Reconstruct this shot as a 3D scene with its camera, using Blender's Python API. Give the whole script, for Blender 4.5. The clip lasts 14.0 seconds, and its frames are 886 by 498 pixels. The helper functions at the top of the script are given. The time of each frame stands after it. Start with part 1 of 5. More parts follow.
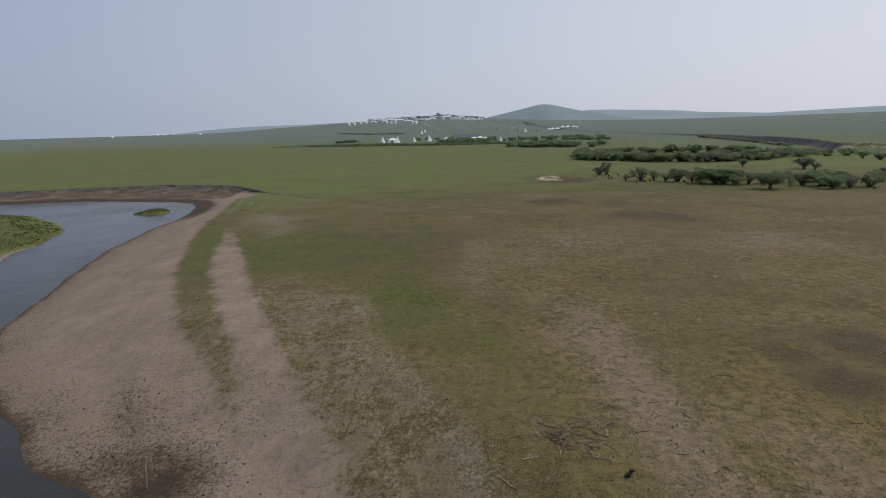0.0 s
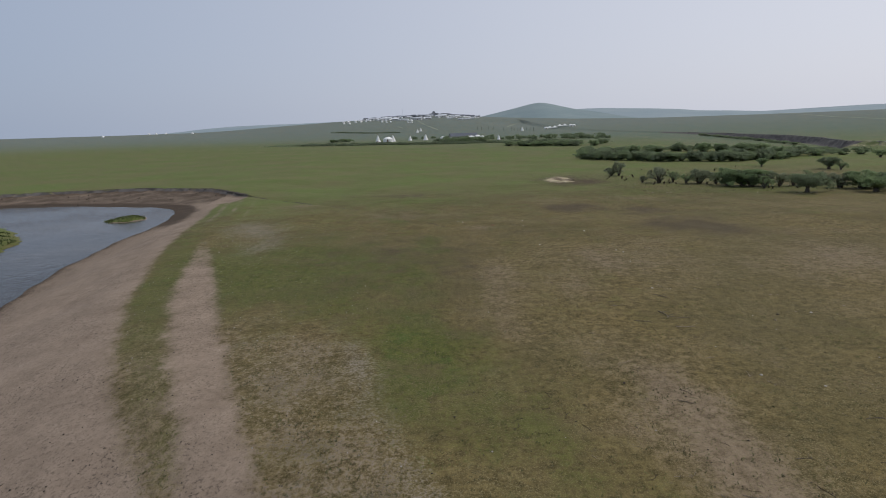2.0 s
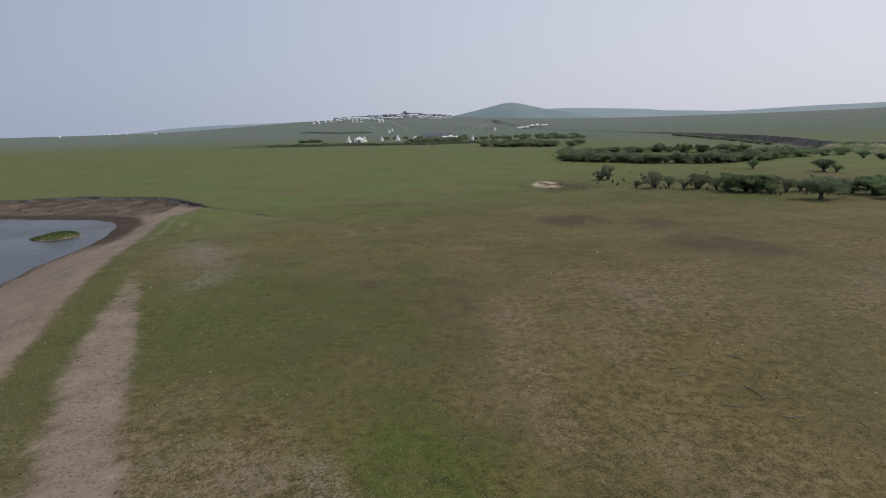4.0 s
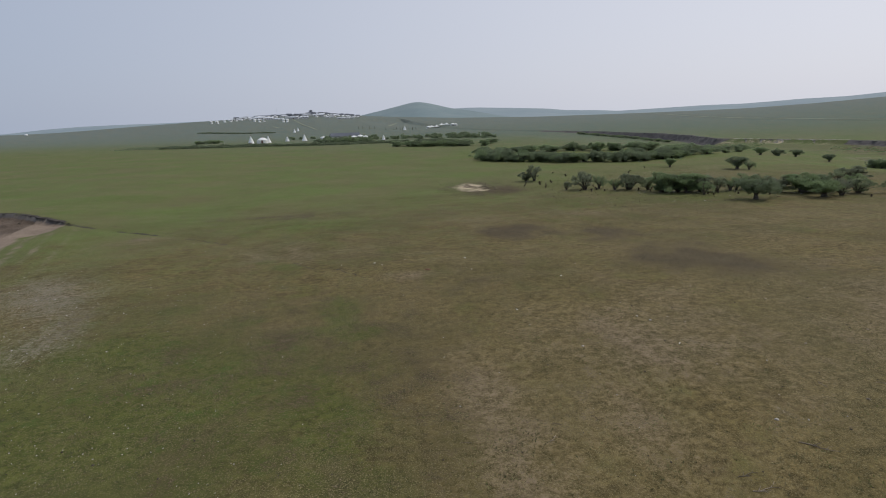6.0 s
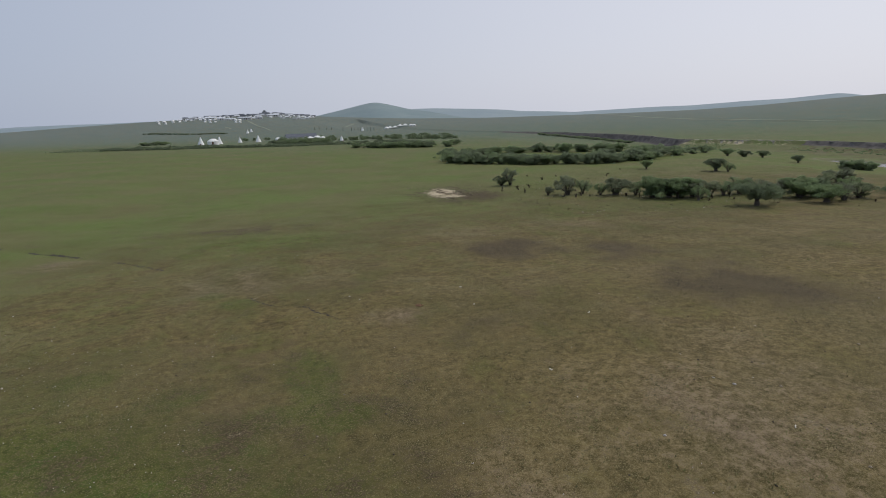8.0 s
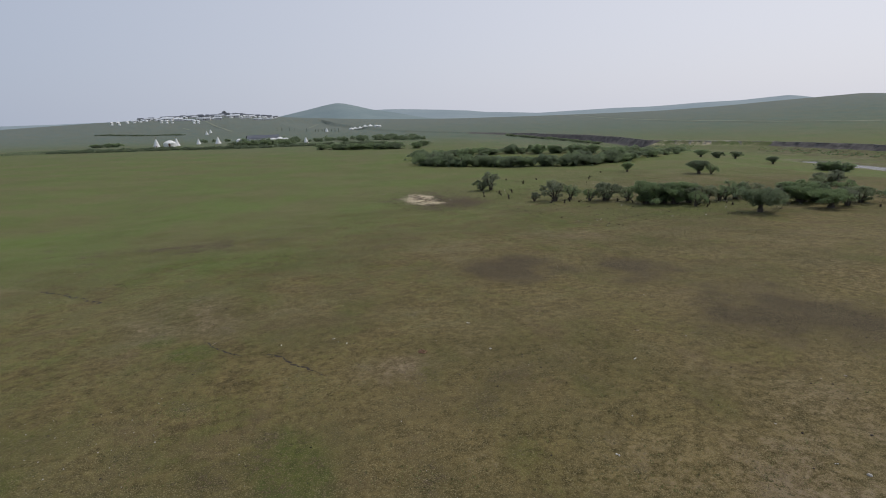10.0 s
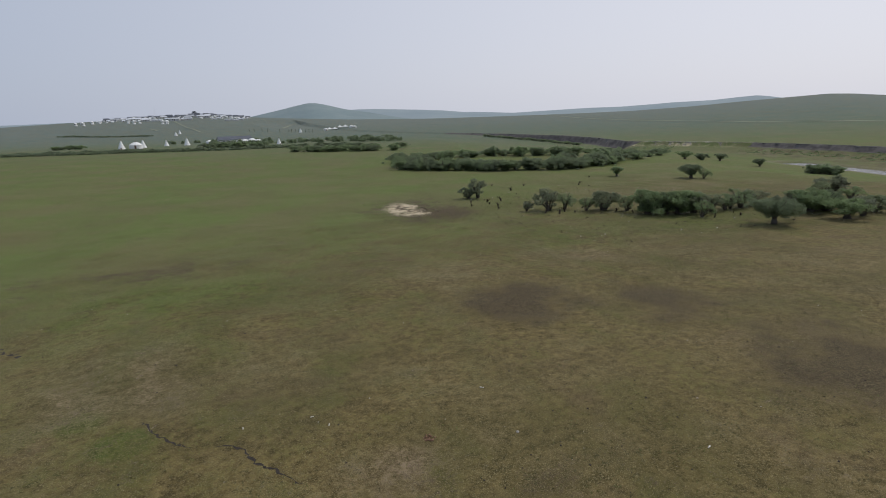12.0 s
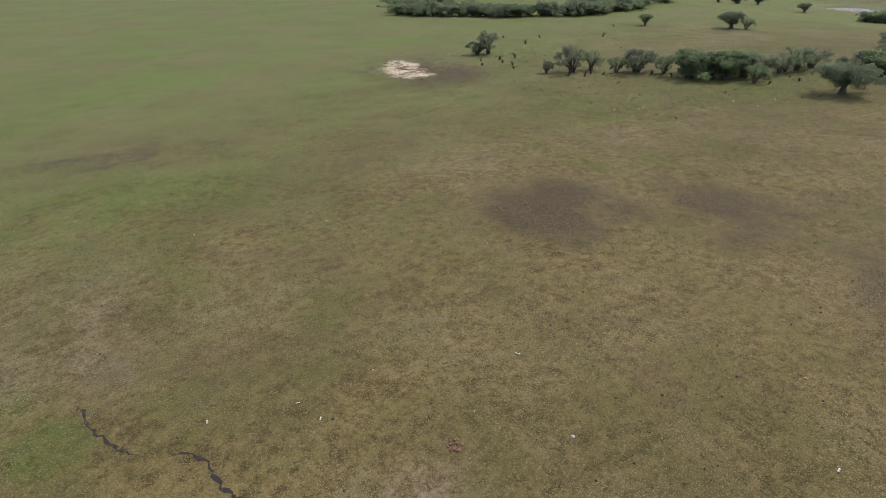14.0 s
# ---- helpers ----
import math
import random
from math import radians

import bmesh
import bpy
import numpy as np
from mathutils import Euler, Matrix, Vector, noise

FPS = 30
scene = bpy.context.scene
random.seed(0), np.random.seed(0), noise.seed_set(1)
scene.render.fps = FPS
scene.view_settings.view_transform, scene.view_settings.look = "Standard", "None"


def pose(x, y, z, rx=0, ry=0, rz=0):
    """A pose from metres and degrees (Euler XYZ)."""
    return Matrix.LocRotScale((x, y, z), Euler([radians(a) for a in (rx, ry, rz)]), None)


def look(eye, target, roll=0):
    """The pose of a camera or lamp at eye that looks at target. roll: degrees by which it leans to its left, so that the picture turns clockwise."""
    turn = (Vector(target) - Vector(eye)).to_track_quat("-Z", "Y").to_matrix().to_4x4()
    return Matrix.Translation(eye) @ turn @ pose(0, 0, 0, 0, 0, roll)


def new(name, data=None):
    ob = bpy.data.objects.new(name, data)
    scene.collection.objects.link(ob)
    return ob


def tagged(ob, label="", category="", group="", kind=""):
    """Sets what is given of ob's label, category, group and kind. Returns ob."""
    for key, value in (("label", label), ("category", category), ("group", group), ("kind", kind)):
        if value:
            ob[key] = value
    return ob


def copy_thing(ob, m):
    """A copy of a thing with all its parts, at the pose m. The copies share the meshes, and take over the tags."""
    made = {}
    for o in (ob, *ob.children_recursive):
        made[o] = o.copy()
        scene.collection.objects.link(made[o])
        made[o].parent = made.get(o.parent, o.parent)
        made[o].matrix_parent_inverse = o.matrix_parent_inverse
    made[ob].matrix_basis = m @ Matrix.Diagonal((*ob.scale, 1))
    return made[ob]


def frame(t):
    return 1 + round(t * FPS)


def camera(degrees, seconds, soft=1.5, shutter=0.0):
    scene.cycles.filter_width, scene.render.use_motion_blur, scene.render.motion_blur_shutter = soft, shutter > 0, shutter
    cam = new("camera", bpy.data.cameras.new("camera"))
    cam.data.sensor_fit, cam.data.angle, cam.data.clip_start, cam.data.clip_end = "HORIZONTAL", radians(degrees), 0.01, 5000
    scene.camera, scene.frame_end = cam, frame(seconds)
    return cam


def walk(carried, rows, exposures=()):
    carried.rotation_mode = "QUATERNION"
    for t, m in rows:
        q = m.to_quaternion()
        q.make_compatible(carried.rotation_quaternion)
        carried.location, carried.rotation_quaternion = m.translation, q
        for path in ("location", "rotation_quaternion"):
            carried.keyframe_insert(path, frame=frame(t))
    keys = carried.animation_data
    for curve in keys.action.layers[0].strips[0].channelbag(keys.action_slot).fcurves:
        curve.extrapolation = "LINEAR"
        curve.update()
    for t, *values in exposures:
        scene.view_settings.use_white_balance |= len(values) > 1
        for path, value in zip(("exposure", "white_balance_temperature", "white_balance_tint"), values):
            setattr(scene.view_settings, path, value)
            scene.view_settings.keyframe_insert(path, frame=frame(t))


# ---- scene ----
cam = camera(77.1, 14.0, soft=1.0)
METRES, EYE, TILT, LEAN, TURN = 72.2, 13.5, 0.0, 0.0, 0.0
ROWS = [
    (0.0, 0.0, 0.0, 0.0, -0.35, -12.53, 1.58),
    (0.5, -0.0052, 0.034, -0.0013, -0.47, -12.56, 1.61),
    (1.0, -0.0111, 0.0709, -0.0028, -0.61, -12.61, 1.62),
    (1.5, -0.0169, 0.1107, -0.0036, -0.75, -12.63, 1.66),
    (2.0, -0.0232, 0.1514, -0.003, -0.87, -12.66, 1.67),
    (4.5, -0.0452, 0.3575, 0.0011, -5.76, -12.86, 1.72),
    (5.0, -0.0481, 0.3995, 0.0008, -8.3, -12.97, 1.76),
    (5.5, -0.0508, 0.4407, 0.0005, -10.83, -13.05, 1.76),
    (6.0, -0.0523, 0.4817, -0.0007, -13.04, -13.1, 1.76),
    (6.5, -0.0538, 0.5217, -0.0018, -14.5, -13.13, 1.71),
    (7.0, -0.0546, 0.5605, -0.0026, -15.22, -13.13, 1.68),
    (7.5, -0.0546, 0.5979, -0.0027, -15.94, -13.14, 1.66),
    (8.0, -0.0543, 0.6337, -0.0026, -17.37, -13.15, 1.66),
    (8.5, -0.0552, 0.6666, -0.0022, -18.87, -13.17, 1.62),
    (9.0, -0.0558, 0.6973, -0.0028, -19.85, -13.17, 1.6),
    (11.5, -0.0395, 0.8344, 0.0053, -22.66, -13.25, 1.71),
    (12.0, -0.0328, 0.8654, 0.0083, -23.47, -13.26, 1.68),
    (12.5, -0.0242, 0.8968, 0.0109, -23.63, -13.23, 1.67),
    (13.0, -0.0145, 0.9275, 0.0134, -23.62, -16.8, 1.66),
    (13.5, -0.0047, 0.9571, 0.0154, -23.55, -22.27, 1.65),
    (14.0, 0.0046, 0.9884, 0.0181, -23.52, -28.45, 1.51),
]
walk(cam, [(t, pose(0, 0, EYE, TILT, LEAN, TURN) @ pose(METRES * x, METRES * y, METRES * z, 90 + pitch, roll, yaw)) for t, x, y, z, yaw, pitch, roll in ROWS],
     exposures=[(0.0, 0.06, 6500, 10), (12.5, 0.06, 6500, 10), (13.0, 0.08, 6500, 11), (13.5, 0.36, 6500, 13), (14.0, 0.72, 6500, 16)])


# ---- light: hazy daylight with a veiled sun on the right ----
SUN_AZ, SUN_EL = 78.0, 52.0          # degrees clockwise from +y, and above the horizon
world = bpy.data.worlds.new("hazy_sky")
scene.world = world
world.use_nodes = True


def build_world():
    nt = world.node_tree
    nt.nodes.clear()
    out = nt.nodes.new("ShaderNodeOutputWorld")
    bg = nt.nodes.new("ShaderNodeBackground")
    sky = nt.nodes.new("ShaderNodeTexSky")
    sky.sky_type = "NISHITA"
    sky.sun_disc = False
    sky.sun_elevation = radians(SUN_EL)
    sky.sun_rotation = radians(SUN_AZ)
    sky.altitude, sky.air_density, sky.dust_density, sky.ozone_density = 600, 1.0, 6.0, 2.0
    # the haze veil: even grey-blue, paler towards the sun's side
    co = nt.nodes.new("ShaderNodeTexCoord")
    dot = nt.nodes.new("ShaderNodeVectorMath")
    dot.operation = "DOT_PRODUCT"
    a = radians(SUN_AZ)
    dot.inputs[1].default_value = (math.sin(a), math.cos(a), 0.0)
    ramp = nt.nodes.new("ShaderNodeMapRange")
    ramp.inputs["From Min"].default_value, ramp.inputs["From Max"].default_value = -0.45, 1.0
    veil = nt.nodes.new("ShaderNodeMix")
    veil.data_type = "RGBA"
    veil.inputs[6].default_value = (0.352, 0.418, 0.545, 1)
    veil.inputs[7].default_value = (0.735, 0.745, 0.82, 1)
    gain = nt.nodes.new("ShaderNodeVectorMath")
    gain.operation = "SCALE"
    gain.inputs["Scale"].default_value = 0.09
    mix = nt.nodes.new("ShaderNodeMix")
    mix.data_type = "RGBA"
    mix.inputs[0].default_value = 0.85
    ln = nt.links.new
    ln(co.outputs["Generated"], dot.inputs[0])
    ln(dot.outputs["Value"], ramp.inputs["Value"])
    ln(ramp.outputs["Result"], veil.inputs[0])
    ln(sky.outputs["Color"], gain.inputs[0])
    ln(gain.outputs["Vector"], mix.inputs[6])
    ln(veil.outputs[2], mix.inputs[7])
    ln(mix.outputs[2], bg.inputs["Color"])
    bg.inputs["Strength"].default_value = 1.0
    ln(bg.outputs[0], out.inputs[0])


build_world()
sun = new("sun", bpy.data.lights.new("sun", "SUN"))
sun.data.energy, sun.data.angle, sun.data.color = 1.62, radians(11), (1.0, 0.95, 0.87)
_a, _e = radians(SUN_AZ), radians(SUN_EL)
sun.matrix_world = look((0, 0, 60), Vector((0, 0, 60)) - Vector((math.sin(_a) * math.cos(_e), math.cos(_a) * math.cos(_e), math.sin(_e))))


# ---- materials ----
def material(name):
    m = bpy.data.materials.new(name)
    m.use_nodes = True
    nt = m.node_tree
    return m, nt, nt.nodes["Principled BSDF"]


def node_noise(nt, scale, detail=4.0, rough=0.6, coords=None):
    n = nt.nodes.new("ShaderNodeTexNoise")
    n.inputs["Scale"].default_value, n.inputs["Detail"].default_value, n.inputs["Roughness"].default_value = scale, detail, rough
    if coords is not None:
        nt.links.new(coords, n.inputs["Vector"])
    return n.outputs["Fac"]


def node_math(nt, op, a, b=0.0, c=0.0, clamp=False):
    n = nt.nodes.new("ShaderNodeMath")
    n.operation, n.use_clamp = op, clamp
    for i, v in enumerate((a, b, c)):
        if isinstance(v, (int, float)):
            n.inputs[i].default_value = v
        else:
            nt.links.new(v, n.inputs[i])
    return n.outputs[0]


def node_ramp(nt, v, lo, hi, to_lo=0.0, to_hi=1.0):
    n = nt.nodes.new("ShaderNodeMapRange")
    n.interpolation_type = "SMOOTHSTEP"
    nt.links.new(v, n.inputs["Value"])
    for k, x in zip(("From Min", "From Max", "To Min", "To Max"), (lo, hi, to_lo, to_hi)):
        n.inputs[k].default_value = x
    return n.outputs["Result"]


def node_mix(nt, f, a, b):
    n = nt.nodes.new("ShaderNodeMix")
    n.data_type = "RGBA"
    for i, v in ((0, f), (6, a), (7, b)):
        if isinstance(v, (int, float)):
            n.inputs[i].default_value = v
        elif isinstance(v, tuple):
            n.inputs[i].default_value = (*v, 1)
        else:
            nt.links.new(v, n.inputs[i])
    return n.outputs[2]


def node_bump(nt, bsdf, height, strength, distance):
    b = nt.nodes.new("ShaderNodeBump")
    b.inputs["Strength"].default_value, b.inputs["Distance"].default_value = strength, distance
    nt.links.new(height, b.inputs["Height"])
    nt.links.new(b.outputs[0], bsdf.inputs["Normal"])


def plain(name, low, high, scale=3.0, rough=0.85, bump=0.3, spread=0.0, metal=0.0):
    """Two tones mixed by noise at two scales, with fine relief; spread: difference from object to object."""
    m, nt, b = material(name)
    co = nt.nodes.new("ShaderNodeTexCoord").outputs["Object"]
    n1, n2 = node_noise(nt, scale, 4, 0.6, co), node_noise(nt, scale * 9, 3, 0.6, co)
    f = node_ramp(nt, node_math(nt, "ADD", node_math(nt, "MULTIPLY", n1, 0.65), node_math(nt, "MULTIPLY", n2, 0.35)), 0.34, 0.66)
    col = node_mix(nt, f, low, high)
    if spread:
        info = nt.nodes.new("ShaderNodeObjectInfo").outputs["Random"]
        hsv = nt.nodes.new("ShaderNodeHueSaturation")
        nt.links.new(col, hsv.inputs["Color"])
        nt.links.new(node_ramp(nt, info, 0, 1, 1 - spread, 1 + spread), hsv.inputs["Value"])
        col = hsv.outputs[0]
    nt.links.new(col, b.inputs["Base Color"])
    b.inputs["Roughness"].default_value, b.inputs["Metallic"].default_value = rough, metal
    if bump:
        node_bump(nt, b, n2, bump, 0.05)
    return m


def leaf_material(name, low, high):
    m, nt, b = material(name)
    geo = nt.nodes.new("ShaderNodeNewGeometry").outputs["Random Per Island"]
    co = nt.nodes.new("ShaderNodeTexCoord").outputs["Object"]
    n = node_noise(nt, 0.9, 2, 0.5, co)
    info = nt.nodes.new("ShaderNodeObjectInfo").outputs["Random"]
    f = node_math(nt, "ADD", node_math(nt, "MULTIPLY", geo, 0.5), node_math(nt, "MULTIPLY", n, 0.5))
    col = node_mix(nt, f, low, high)
    hsv = nt.nodes.new("ShaderNodeHueSaturation")
    nt.links.new(col, hsv.inputs["Color"])
    nt.links.new(node_ramp(nt, info, 0, 1, 0.86, 1.14), hsv.inputs["Value"])
    nt.links.new(node_ramp(nt, info, 0, 1, 0.85, 1.1), hsv.inputs["Saturation"])
    nt.links.new(hsv.outputs[0], b.inputs["Base Color"])
    b.inputs["Roughness"].default_value = 0.75
    b.inputs["Specular IOR Level"].default_value = 0.15
    thin = nt.nodes.new("ShaderNodeBsdfTranslucent")
    nt.links.new(hsv.outputs[0], thin.inputs["Color"])
    both = nt.nodes.new("ShaderNodeMixShader")
    both.inputs[0].default_value = 0.68
    nt.links.new(b.outputs[0], both.inputs[1])
    nt.links.new(thin.outputs[0], both.inputs[2])
    nt.links.new(both.outputs[0], nt.nodes["Material Output"].inputs["Surface"])
    return m


def ground_material():
    m, nt, b = material("steppe_ground")
    ln = nt.links.new
    co = nt.nodes.new("ShaderNodeTexCoord").outputs["Object"]
    atts = []
    for key in ("cover_a", "cover_b", "cover_c"):
        at = nt.nodes.new("ShaderNodeAttribute")
        at.attribute_name = key
        sep = nt.nodes.new("ShaderNodeSeparateColor")
        ln(at.outputs["Color"], sep.inputs[0])
        atts += [sep.outputs[0], sep.outputs[1], sep.outputs[2]]
    bare, dark, lush, mud, sand, clay, grey, wet, far = atts
    n_big = node_noise(nt, 0.05, 4, 0.6, co)
    n_mid = node_noise(nt, 0.35, 5, 0.62, co)
    n_small = node_noise(nt, 1.7, 8, 0.74, co)
    n_fine = node_noise(nt, 6.0, 7, 0.78, co)
    n_grain = node_noise(nt, 34.0, 3, 0.7, co)
    lane = nt.nodes.new("ShaderNodeMapping")
    lane.inputs["Rotation"].default_value = (0, 0, radians(-8))
    lane.inputs["Scale"].default_value = (0.30, 0.055, 0.3)
    ln(co, lane.inputs["Vector"])
    n_lane = node_noise(nt, 1.0, 4, 0.6, lane.outputs[0])
    n_patch = node_noise(nt, 0.13, 5, 0.65, co)
    grazed = node_math(nt, "ADD", node_math(nt, "MULTIPLY", node_math(nt, "SUBTRACT", n_lane, 0.5), 1.3), node_math(nt, "MULTIPLY", node_math(nt, "SUBTRACT", n_patch, 0.5), 1.7))
    bare = node_math(nt, "ADD", bare, node_math(nt, "MULTIPLY", grazed, 0.38))
    lush = node_math(nt, "SUBTRACT", lush, node_math(nt, "MULTIPLY", grazed, 0.55))

    def mask(v, amount_mid, amount_small, lo, hi):
        """A cover value with its border frayed by the noises."""
        s = node_math(nt, "MULTIPLY_ADD", node_math(nt, "SUBTRACT", n_mid, 0.5), amount_mid, v)
        s = node_math(nt, "MULTIPLY_ADD", node_math(nt, "SUBTRACT", n_small, 0.5), amount_small * 0.65, s)
        s = node_math(nt, "MULTIPLY_ADD", node_math(nt, "SUBTRACT", n_fine, 0.5), amount_small * 1.35, s)
        return node_ramp(nt, s, lo, hi)

    mottle = node_math(nt, "ADD", node_math(nt, "MULTIPLY", n_small, 0.5), node_math(nt, "ADD", node_math(nt, "MULTIPLY", n_fine, 0.3), node_math(nt, "MULTIPLY", n_mid, 0.2)))
    mottle = node_ramp(nt, mottle, 0.40, 0.60)
    thatch = node_mix(nt, mottle, GRASS_DRY_DARK, GRASS_DRY_PALE)
    green = node_mix(nt, mottle, GRASS_GREEN_DARK, GRASS_GREEN_PALE)
    col = node_mix(nt, mask(lush, 1.1, 0.9, 0.12, 0.72), thatch, green)
    sward = node_mix(nt, node_ramp(nt, n_mid, 0.36, 0.64), (0.086, 0.126, 0.026), (0.099, 0.139, 0.031))
    sward = node_mix(nt, node_ramp(nt, n_big, 0.34, 0.74), sward, (0.120, 0.126, 0.043))
    # bluish grey-green of the far grass: distance haze put into its colour
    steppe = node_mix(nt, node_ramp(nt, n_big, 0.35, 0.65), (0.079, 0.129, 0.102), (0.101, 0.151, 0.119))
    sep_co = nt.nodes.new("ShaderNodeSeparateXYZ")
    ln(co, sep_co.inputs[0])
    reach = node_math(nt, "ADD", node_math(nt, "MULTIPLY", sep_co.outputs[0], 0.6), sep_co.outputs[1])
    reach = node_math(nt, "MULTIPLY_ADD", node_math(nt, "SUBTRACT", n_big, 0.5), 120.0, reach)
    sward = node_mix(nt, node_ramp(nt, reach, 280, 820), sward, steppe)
    # second, paler haze tone painted into the ground beyond 500 m
    haze_tone = node_mix(nt, node_ramp(nt, n_big, 0.35, 0.65), (0.128, 0.168, 0.160), (0.152, 0.192, 0.182))
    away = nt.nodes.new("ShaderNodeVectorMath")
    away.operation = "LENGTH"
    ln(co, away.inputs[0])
    sward = node_mix(nt, node_ramp(nt, away.outputs["Value"], 500, 1200), sward, haze_tone)
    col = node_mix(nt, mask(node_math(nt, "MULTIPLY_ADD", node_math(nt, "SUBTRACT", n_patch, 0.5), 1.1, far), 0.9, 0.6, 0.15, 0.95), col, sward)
    fresh = node_noise(nt, 0.55, 5, 0.7, co)
    fresh = node_math(nt, "MULTIPLY", node_ramp(nt, fresh, 0.52, 0.66), node_ramp(nt, lush, 0.25, 0.75))
    fresh = node_math(nt, "MULTIPLY", fresh, node_ramp(nt, far, 0.3, 0.9, 1.0, 0.25))
    col = node_mix(nt, node_math(nt, "MULTIPLY", fresh, 0.88), col, (0.054, 0.086, 0.013))
    worn = node_ramp(nt, node_noise(nt, 0.17, 7, 0.7, co), 0.53, 0.68)
    col = node_mix(nt, node_math(nt, "MULTIPLY", worn, node_ramp(nt, far, 0.2, 0.7, 0.50, 0.14)), col, (0.110, 0.076, 0.044))
    band = node_ramp(nt, node_noise(nt, 0.07, 4, 0.6, co), 0.42, 0.62)
    col = node_mix(nt, node_math(nt, "MULTIPLY", band, node_ramp(nt, far, 0.3, 0.9, 0.36, 0.16)), col, (0.054, 0.052, 0.018))
    tint = node_ramp(nt, n_big, 0.35, 0.65)
    col = node_mix(nt, node_math(nt, "MULTIPLY", tint, 0.25), col, (0.120, 0.100, 0.048))
    soil = node_mix(nt, node_ramp(nt, n_small, 0.35, 0.65), (0.140, 0.102, 0.066), (0.240, 0.182, 0.122))
    soil = node_mix(nt, node_ramp(nt, n_grain, 0.55, 0.75), soil, (0.09, 0.068, 0.048))
    col = node_mix(nt, mask(bare, 0.6, 1.0, 0.26, 0.82), col, soil)
    greyish = node_mix(nt, node_ramp(nt, n_fine, 0.4, 0.6), (0.105, 0.088, 0.068), (0.265, 0.228, 0.186))
    col = node_mix(nt, mask(grey, 0.8, 1.5, 0.32, 0.92), col, greyish)
    dung = node_mix(nt, node_ramp(nt, n_fine, 0.4, 0.62), (0.040, 0.030, 0.016), (0.086, 0.063, 0.035))
    col = node_mix(nt, mask(dark, 2.2, 1.6, 0.16, 0.84), col, dung)
    silt = node_mix(nt, node_ramp(nt, node_math(nt, "ADD", node_math(nt, "MULTIPLY", n_small, 0.5), node_math(nt, "MULTIPLY", n_mid, 0.5)), 0.28, 0.72), (0.190, 0.142, 0.104), (0.305, 0.236, 0.178))
    silt = node_mix(nt, node_math(nt, "MULTIPLY", node_ramp(nt, n_fine, 0.50, 0.62), node_ramp(nt, n_patch, 0.36, 0.62, 0.35, 1.0)), silt, (0.080, 0.060, 0.046))
    col = node_mix(nt, mask(mud, 0.85, 0.95, 0.24, 0.80), col, silt)
    col = node_mix(nt, mask(wet, 0.8, 1.3, 0.25, 0.95), col, (0.052, 0.036, 0.024))
    cl = node_mix(nt, node_ramp(nt, n_mid, 0.35, 0.65), (0.062, 0.056, 0.055), (0.125, 0.114, 0.106))
    col = node_mix(nt, mask(clay, 0.5, 0.3, 0.35, 0.7), col, cl)
    sandy = node_mix(nt, node_ramp(nt, n_small, 0.4, 0.6), (0.27, 0.21, 0.130), (0.62, 0.53, 0.375))
    col = node_mix(nt, mask(sand, 1.3, 1.5, 0.42, 0.80), col, sandy)
    # tussocks and droppings
    n_tuft = node_noise(nt, 5.5, 2, 0.5, co)
    n_tuft2 = node_noise(nt, 13.0, 2, 0.5, co)
    tuft = node_math(nt, "MAXIMUM", node_ramp(nt, n_tuft, 0.57, 0.66), node_math(nt, "MULTIPLY", node_ramp(nt, n_tuft2, 0.60, 0.68), 0.8))
    grassy = node_math(nt, "SUBTRACT", 1.0, node_math(nt, "ADD", mud, node_math(nt, "ADD", sand, clay), 0.0, True))
    tuft = node_math(nt, "MULTIPLY", node_math(nt, "MULTIPLY", tuft, grassy), node_math(nt, "MULTIPLY", node_ramp(nt, n_mid, 0.40, 0.62, 0.22, 0.90), node_ramp(nt, n_patch, 0.40, 0.60, 0.2, 0.9)))
    col = node_mix(nt, tuft, col, (0.040, 0.040, 0.014))
    straw = node_math(nt, "MULTIPLY", node_math(nt, "MULTIPLY", node_ramp(nt, n_tuft2, 0.42, 0.32), grassy), 0.55)
    col = node_mix(nt, straw, col, (0.212, 0.172, 0.086))
    n_straw = node_noise(nt, 19.0, 2, 0.6, co)
    fleck = node_math(nt, "MULTIPLY", node_math(nt, "MULTIPLY", node_ramp(nt, n_straw, 0.56, 0.66), grassy), node_ramp(nt, n_patch, 0.38, 0.6, 0.35, 0.85))
    col = node_mix(nt, fleck, col, (0.232, 0.196, 0.104))
    speck = node_math(nt, "MULTIPLY", node_math(nt, "MULTIPLY", node_ramp(nt, n_grain, 0.58, 0.70), node_ramp(nt, n_small, 0.40, 0.62)), 0.8)
    col = node_mix(nt, speck, col, (0.05, 0.045, 0.028))
    ln(col, b.inputs["Base Color"])
    b.inputs["Roughness"].default_value = 0.95
    b.inputs["Specular IOR Level"].default_value = 0.10
    b.inputs["Sheen Weight"].default_value = 0.025
    b.inputs["Sheen Roughness"].default_value = 0.6
    b.inputs["Sheen Tint"].default_value = (0.70, 0.72, 0.68, 1)
    hgt = node_math(nt, "MULTIPLY_ADD", n_small, 0.8, node_math(nt, "MULTIPLY", n_fine, 0.2))
    node_bump(nt, b, hgt, 0.5, 0.12)
    return m


